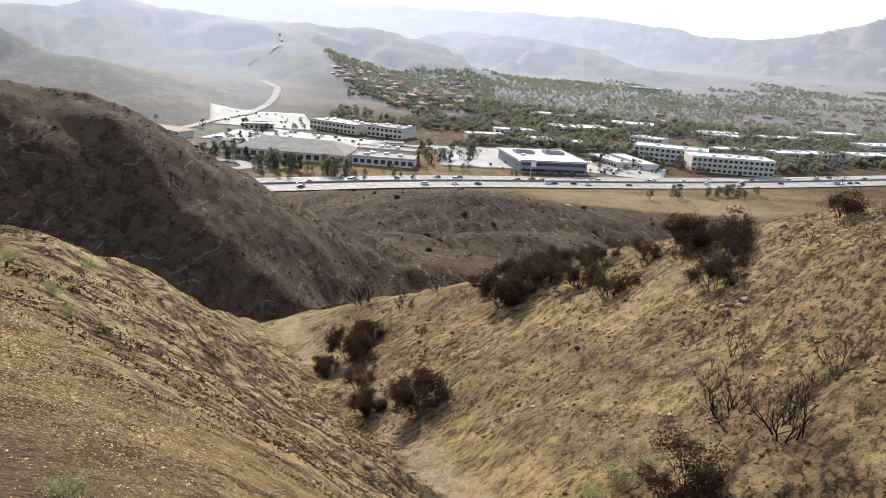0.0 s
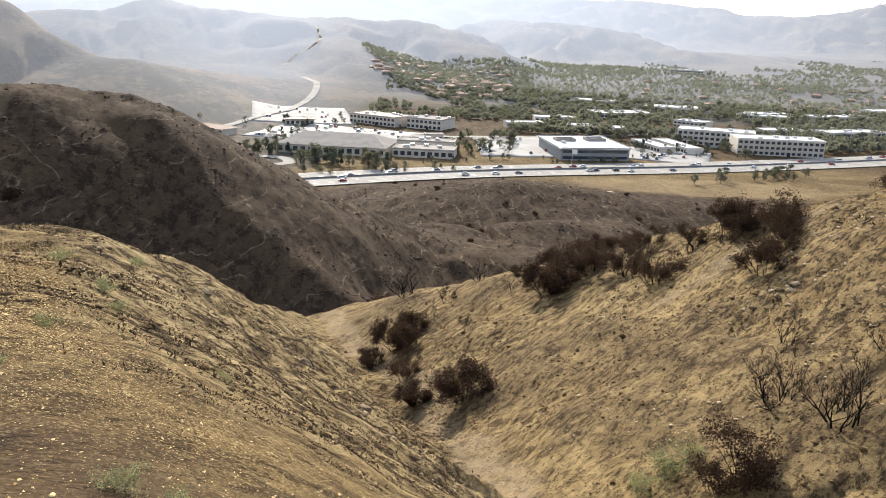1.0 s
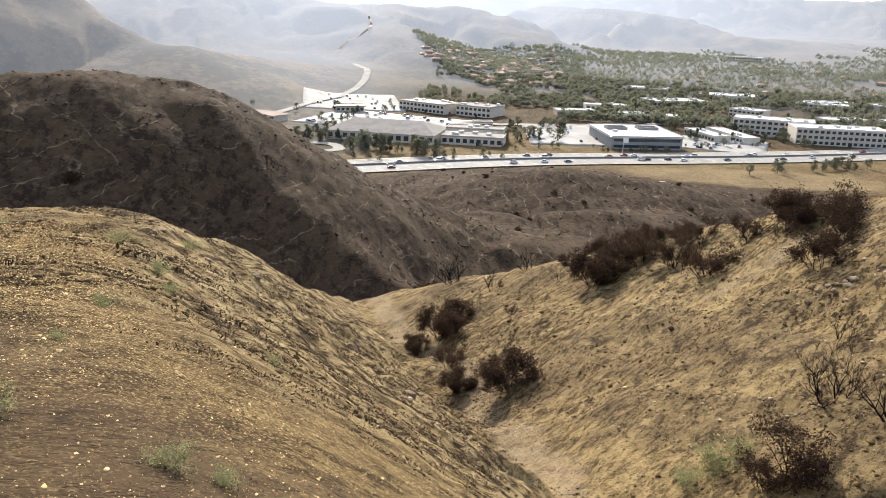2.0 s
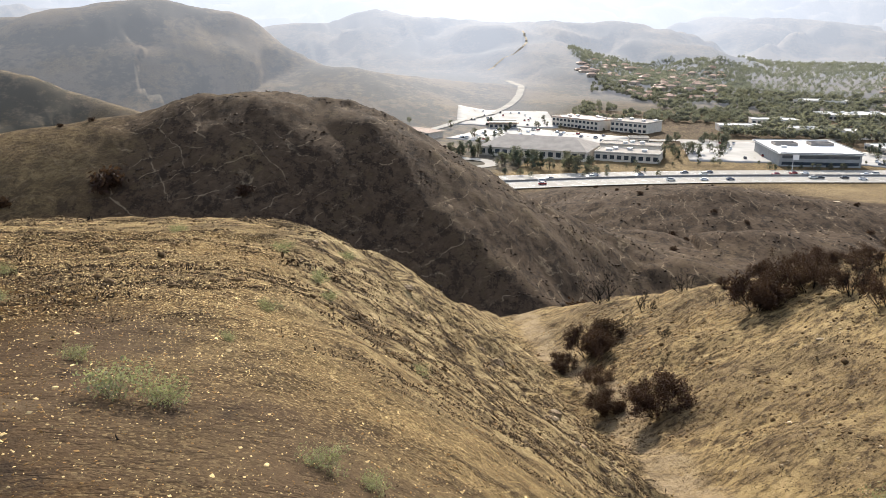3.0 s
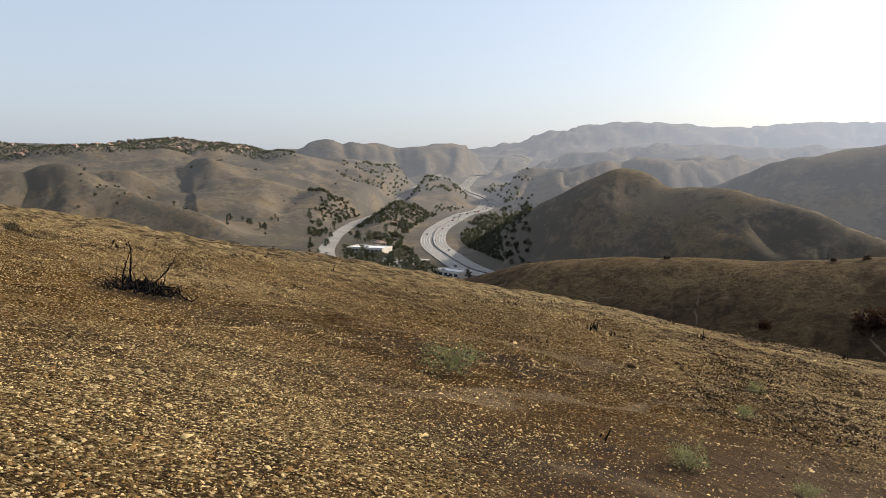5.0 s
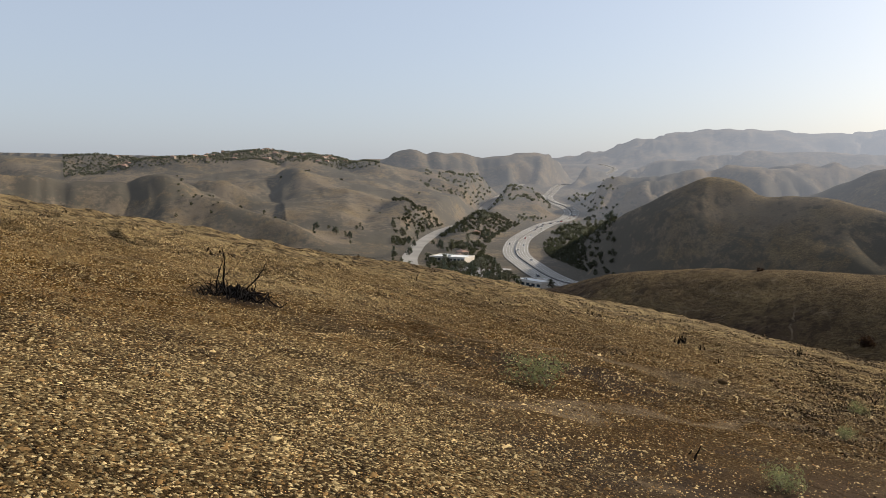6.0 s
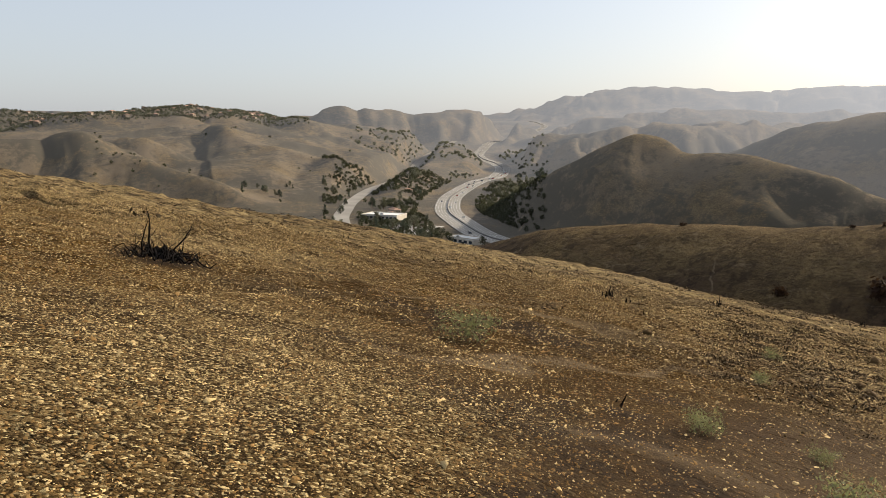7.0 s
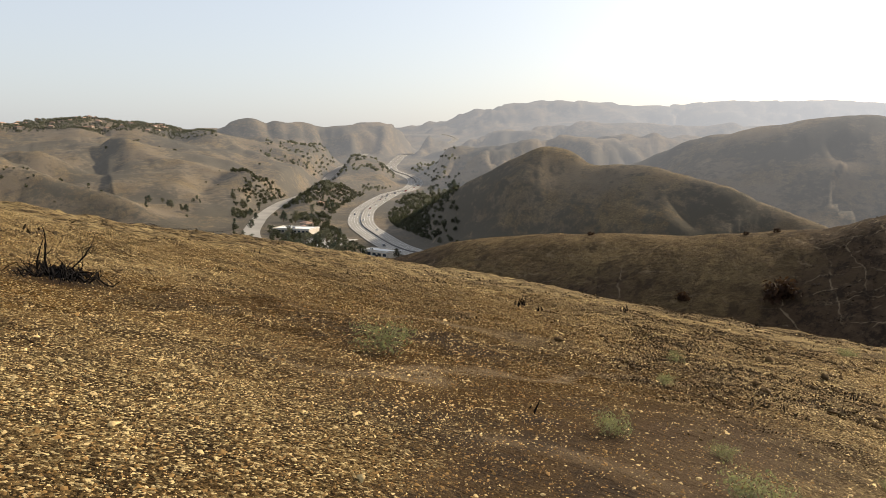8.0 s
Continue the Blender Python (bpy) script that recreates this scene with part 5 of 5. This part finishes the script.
building("shop_building", "two-storey cream corner block with a flat roof", -52, 655, 34, 26, 8.5, -0.42, stucco, tan_roof, 2, 8, units=4)
building("shop_building", "small forecourt shop with a dark canopy", -163, 634, 24, 13, 4.6, 0.3, stucco, tile_roof, 1, 6, eaves=1.5)
building("shop_building", "small shop with a tan roof beside the lot", -210, 560, 30, 16, 5, -0.4, stucco, tile_roof, 1, 6, gable=True)
building("shop_building", "small cream pavilion beside a street", -43, 573, 14, 10, 5.0, 0.2, stucco, tan_roof, 1, 3)
OFFICES = [(124, 578, 44, 13, 3.8, -1.25, 1, 10, 2), (143, 583, 56, 13, 3.8, -1.3, 1, 12, 2), (93, 676, 50, 20, 4.5, -0.2, 1, 12, 3), (137, 815, 60, 34, 5.0, 0.3, 1, 14, 6), (210, 878, 48, 34, 6, -0.15, 1, 12, 4),
           (182, 618, 58, 26, 11.5, -0.3, 3, 14, 5), (216, 580, 62, 26, 11.5, -0.05, 3, 16, 6), (290, 822, 52, 26, 6, -0.5, 2, 12, 4), (196, 744, 30, 22, 6, -0.7, 2, 7, 3), (352, 1400, 60, 30, 8, -0.6, 2, 12, 2), (122, 925, 52, 24, 5, -0.2, 1, 12, 3),
           (320, 690, 66, 22, 6.5, 0.35, 2, 14, 4), (398, 706, 60, 24, 7, 0.35, 2, 14, 4), (300, 840, 44, 22, 6, 0.2, 2, 10, 3), (372, 835, 70, 22, 6, 0.25, 2, 16, 4), (455, 800, 60, 26, 7, 0.4, 2, 12, 3), (430, 640, 44, 20, 6, 0.3, 2, 10, 2),
           (262, 700, 40, 18, 5, 0.3, 1, 9, 2), (470, 930, 60, 24, 6, 0.3, 1, 12, 2), (62, 745, 40, 18, 4.5, 0.1, 1, 9, 2), (30, 690, 34, 16, 4.5, 0.2, 1, 8, 1)]
for cx, cy, w, d, h, rz, rows, cols, units in OFFICES:
    building("office_building", "pale office block with dark windows and a white flat roof" if h > 7 else "low pale business building with a white flat roof among trees", cx, cy, w, d, h, rz, stucco, white_roof, rows, cols, units=units)
building("hotel_building", "low white building with a flat roof beside the canyon road", -652, 122, 34, 22, 6.5, 0.95, stucco, white_roof, 2, 9, units=2)
building("shop_building", "low white shed roof among trees below the freeway", -520, 158, 26, 12, 4.0, 0.5, stucco, white_roof, 1, 5)
# sign beside the freeway
t = thing("sign_post", "white square sign on a pole beside the freeway", "sign", m=Matrix.Translation((54, 487, ground_z(54, 487))))
bm = bmesh.new()
bmesh.ops.create_cone(bm, cap_ends=True, segments=8, radius1=0.25, radius2=0.2, depth=10, matrix=Matrix.Translation((0, 0, 5)))
part("pole", bm, metal_mat, t)
bm = bmesh.new()
box(bm, 1.4, 0, 7.2, 3.4, 0.3, 3.0)
part("panel", bm, white_roof, t)


def house_proto(seed):
    rng = random.Random(seed)
    w, d, h = rng.uniform(12, 17), rng.uniform(9, 12), rng.choice((3.2, 5.6))
    t = thing("house", "tile-roofed cream house among trees", "house", "houses in the valley")
    bm = bmesh.new()
    box(bm, 0, 0, -1.0, w, d, h + 1.0)
    part("wall", bm, house_wall, t)
    bm = bmesh.new()
    v = [bm.verts.new(c) for c in ((-w / 2 - .6, -d / 2 - .6, h), (w / 2 + .6, -d / 2 - .6, h), (w / 2 + .6, d / 2 + .6, h), (-w / 2 - .6, d / 2 + .6, h), (-w / 2 + d * .4, 0, h + d * .24), (w / 2 - d * .4, 0, h + d * .24))]
    for f in ((0, 1, 5, 4), (2, 3, 4, 5), (1, 2, 5), (3, 0, 4), (3, 2, 1, 0)):
        bm.faces.new([v[i] for i in f])
    part("roof", bm, tile_roof, t)
    for x in (-w * 0.3, 0.1 * w, w * 0.32):
        bm = bmesh.new()
        box(bm, x, -d / 2 - 0.03, 0.9, 1.8, 0.14, 1.3)
        part("window", bm, window_glass, t)
    return t


houses = [house_proto(i) for i in range(4)]
def strew(n, az0, az1, d0, d1, rng):
    for k in range(n):
        x, y, _ = polar(rng.uniform(az0, az1), math.sqrt(rng.uniform(d0 * d0, d1 * d1)), 0)
        yield x, y


H = random.Random(8)
for n, a0, a1, d0, d1, label, group in ((105, -9.5, 1.5, 880, 1180, "", ""), (46, 11, 31, 900, 1350, "", ""), (80, -104, -87, 1420, 1660, "house on the wooded plateau above the canyon", "houses on the plateau"), (6, -79, -74, 700, 900, "house among trees beside the canyon road", "")):
    for x, y in strew(n, a0, a1, d0, d1, H):
        if float(along(fw, np.array([x]), np.array([y]))[0][0]) < 48 or (a0 == -9.5 and math.degrees(math.atan2(x, y)) < -8.2 + 0.006 * (1150 - math.hypot(x, y)) + 1.6 * math.sin(x * 0.05)):
            continue
        ob = copy_thing(houses[H.randrange(4)], Matrix.Translation((x, y, ground_z(x, y))) @ Matrix.Rotation(H.uniform(-0.6, 0.6), 4, "Z") @ Matrix.Scale(0.72, 4))
        if label:
            ob["label"] = label
        if group:
            ob["group"] = group
for p in houses:
    retire(p)

# ---- trees ----
def tree_proto(seed, label, leafm, tall=1.0, clumps=16, leaves=700, pine=False):
    """A tree one metre high: trunk, limbs and a crown of clumped leaves with gaps."""
    rng = random.Random(seed)
    t = thing("tree", label, "tree", "trees in the valley")
    verts, faces = [], []
    path, radii = limb(rng, Vector((0, 0, -0.03)), Vector((0, 0, 1)), 0.6, 0.035, 0.08, 0.1, 5)
    tube(verts, faces, path, radii, 6)
    tips = []
    for k in range(clumps):
        if pine:
            z = rng.uniform(0.2, 0.98)
            r = (1.02 - z) * 0.24
            a = rng.uniform(0, 6.28)
            tip = Vector((math.cos(a) * r, math.sin(a) * r, z))
        else:
            a, e = rng.uniform(0, 6.28), rng.uniform(-1.0, 1.4)
            r = rng.uniform(0.2, 0.36)
            tip = Vector((math.cos(a) * math.cos(e) * r * 1.15, math.sin(a) * math.cos(e) * r * 1.15, 0.5 + math.sin(e) * r * 1.25))
            p2 = [path[3], path[3].lerp(tip, 0.5) + Vector((0, 0, -0.03)), tip]
            tube(verts, faces, p2, [0.014, 0.009, 0.003], 3)
        tips.append(tip)
    part("trunk", mesh_of("trunk", verts, faces, bark), None, t)
    part("crown", leaf_mesh(seed + 50, tips, leaves, 0.05, 0.055 if pine else 0.075, leafm, "crown"), None, t)
    return t


trees = [tree_proto(i, "broad green tree beside streets and buildings", tree_leaf) for i in range(4)] + [tree_proto(9, "dark conifer standing among buildings", tree_leaf_dark, pine=True, clumps=26), tree_proto(11, "dark green oak in the valley", tree_leaf_dark, clumps=20, leaves=900)]
TR = random.Random(12)


def grove(n, x0, x1, y0, y1, h0, h1, label="", which=(0, 1, 2, 3, 4, 5), skew=0.0):
    for k in range(n):
        x = TR.uniform(x0, x1)
        y = TR.uniform(y0, y1) + skew * (x - x0)
        ob = put(trees[TR.choice(which)], x, y, TR.uniform(h0, h1), TR.uniform(0, 6.28), label, 0.0, TR.uniform(0.85, 1.1))


grove(18, -130, -62, 444, 468, 6, 12)
grove(6, -138, -60, 470, 480, 4, 6)
grove(16, -165, -130, 470, 520, 5, 9)
grove(30, -24, 26, 498, 610, 4, 9)
grove(26, -60, 260, 462, 472, 2.0, 4.0, "low green bush beside the freeway", (0, 1, 2, 3), 0.37)
grove(12, 30, 100, 486, 492, 2.5, 4.5, "small tree in front of the white-roofed hall", skew=0.2)
grove(34, 100, 190, 540, 640, 5, 9)
grove(26, 190, 290, 600, 720, 5, 10)
grove(16, -190, -60, 560, 720, 3, 6, "small tree planted in a parking lot", (0, 1, 2, 3))
grove(14, -120, -20, 402, 420, 3, 6, "bushy green tree below the freeway", (0, 1, 5), 0.45)
grove(16, 110, 200, 428, 452, 5, 9, "grey-green tree below the freeway", (0, 1, 2), 0.45)
grove(8, -210, -150, 560, 640, 5, 8)
for n, a0, a1, d0, d1, h0, h1 in ((20, -81, -75, 560, 800, 6, 12), (14, -84, -82, 600, 900, 5, 9), (8, -79, -73.5, 800, 1000, 6, 12), (12, -90, -86, 780, 860, 4, 8), (10, -71, -67, 590, 720, 4, 8), (18, -77, -70, 520, 580, 5, 9)):
    for x, y in strew(n, a0, a1, d0, d1, TR):
        if float(along(fw, np.array([x]), np.array([y]))[0][0]) > 27:
            put(trees[TR.choice((0, 1, 5, 5, 4))], x, y, TR.uniform(h0, h1), TR.uniform(0, 6.28), "dark green tree along the canyon roads", 0.0)
for az, d, h in ((-66, 660, 9), (-67.5, 640, 10)):
    x, y, _ = polar(az, d, 0)
    put(trees[5], x, y, h, 1.0, "lone dark oak on a hill slope", 0.8)
for p in trees:
    retire(p)


def woodland(name, x, y, h, seed, label, material, leaves=34):
    """Far crowns, too many to count: clumps of leaf sprays on short stems."""
    g = np.random.RandomState(seed)
    n = len(x)
    z = ground_at(x, y)
    c = g.normal(0, 1, (n, leaves, 3))
    c /= np.linalg.norm(c, axis=2)[:, :, None] / g.uniform(0.35, 1, (n, leaves, 1))
    c = c * (0.42, 0.42, 0.40) * h[:, None, None] + np.stack([x, y, z + h * 0.52], -1)[:, None, :]
    a = g.normal(0, 1, (n, leaves, 3))
    b = np.cross(a, g.normal(0, 1, (n, leaves, 3)))
    s = (0.12 * h)[:, None, None]
    a, b = a / np.linalg.norm(a, axis=2)[:, :, None] * s, b / np.linalg.norm(b, axis=2)[:, :, None] * s * 0.7
    v = np.stack([c - a, c + b, c + a, c - b], 2).reshape(-1, 3)
    return tagged(part(name, soup(name, v, np.arange(len(v)).reshape(-1, 4), material)), label, "woodland", "", "stuff")


for k, (n, a0, a1, d0, d1, h0, h1, material, label) in enumerate([
        (1500, -10, 3, 720, 1000, 4, 8, wood_far, "trees between houses in the valley"), (2600, 1, 33, 640, 1000, 5, 10, wood_far, "trees covering the valley town"), (4200, -107, -85, 1400, 1740, 3, 6, wood_far, "trees between houses on the plateau"),
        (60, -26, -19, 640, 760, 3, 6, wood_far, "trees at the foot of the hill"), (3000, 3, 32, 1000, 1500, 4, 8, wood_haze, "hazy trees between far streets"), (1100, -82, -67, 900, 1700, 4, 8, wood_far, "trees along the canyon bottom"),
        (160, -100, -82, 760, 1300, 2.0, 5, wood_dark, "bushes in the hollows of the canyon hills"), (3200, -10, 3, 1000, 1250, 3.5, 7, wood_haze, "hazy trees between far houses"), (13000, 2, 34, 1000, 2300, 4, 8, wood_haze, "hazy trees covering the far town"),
        (3600, -84, -67, 540, 1050, 2.5, 6.5, wood_dark, "dense trees between the canyon roads"), (1500, -72.6, -69.4, 590, 830, 2, 4.5, wood_dark, "dark brush on the slope above the freeway")]):
    g = np.random.RandomState(1000 + k)
    az, d = np.radians(g.uniform(a0, a1, n)), np.sqrt(g.uniform(d0 * d0, d1 * d1, n))
    x, y = d * np.sin(az), d * np.cos(az)
    keep = (fbm(x, y, 120, 3, 200 + k) > (-0.9 if k in (2, 10) else -0.35 if k in (1, 8, 9) else -0.45 if k in (0, 7) else 0.0 if k == 4 else 0.1)) & (along(fw, x, y)[0] > 30) & (along(cr, x, y)[0] > 14)
    if k in (0, 7):
        keep &= np.degrees(az) > -9 + 1.5 * fbm(x, y, 140, 2, 78) + 0.004 * (1000 - d)
    if k == 8:
        keep &= ground_at(x, y) < -44 + 14 * vnoise(x / 150, y / 150, 9)
    x, y = x[keep], y[keep]
    woodland("woodland", x, y, g.uniform(h0, h1, len(x)), 1100 + k, label, material, 30 if material is wood_haze else 64)
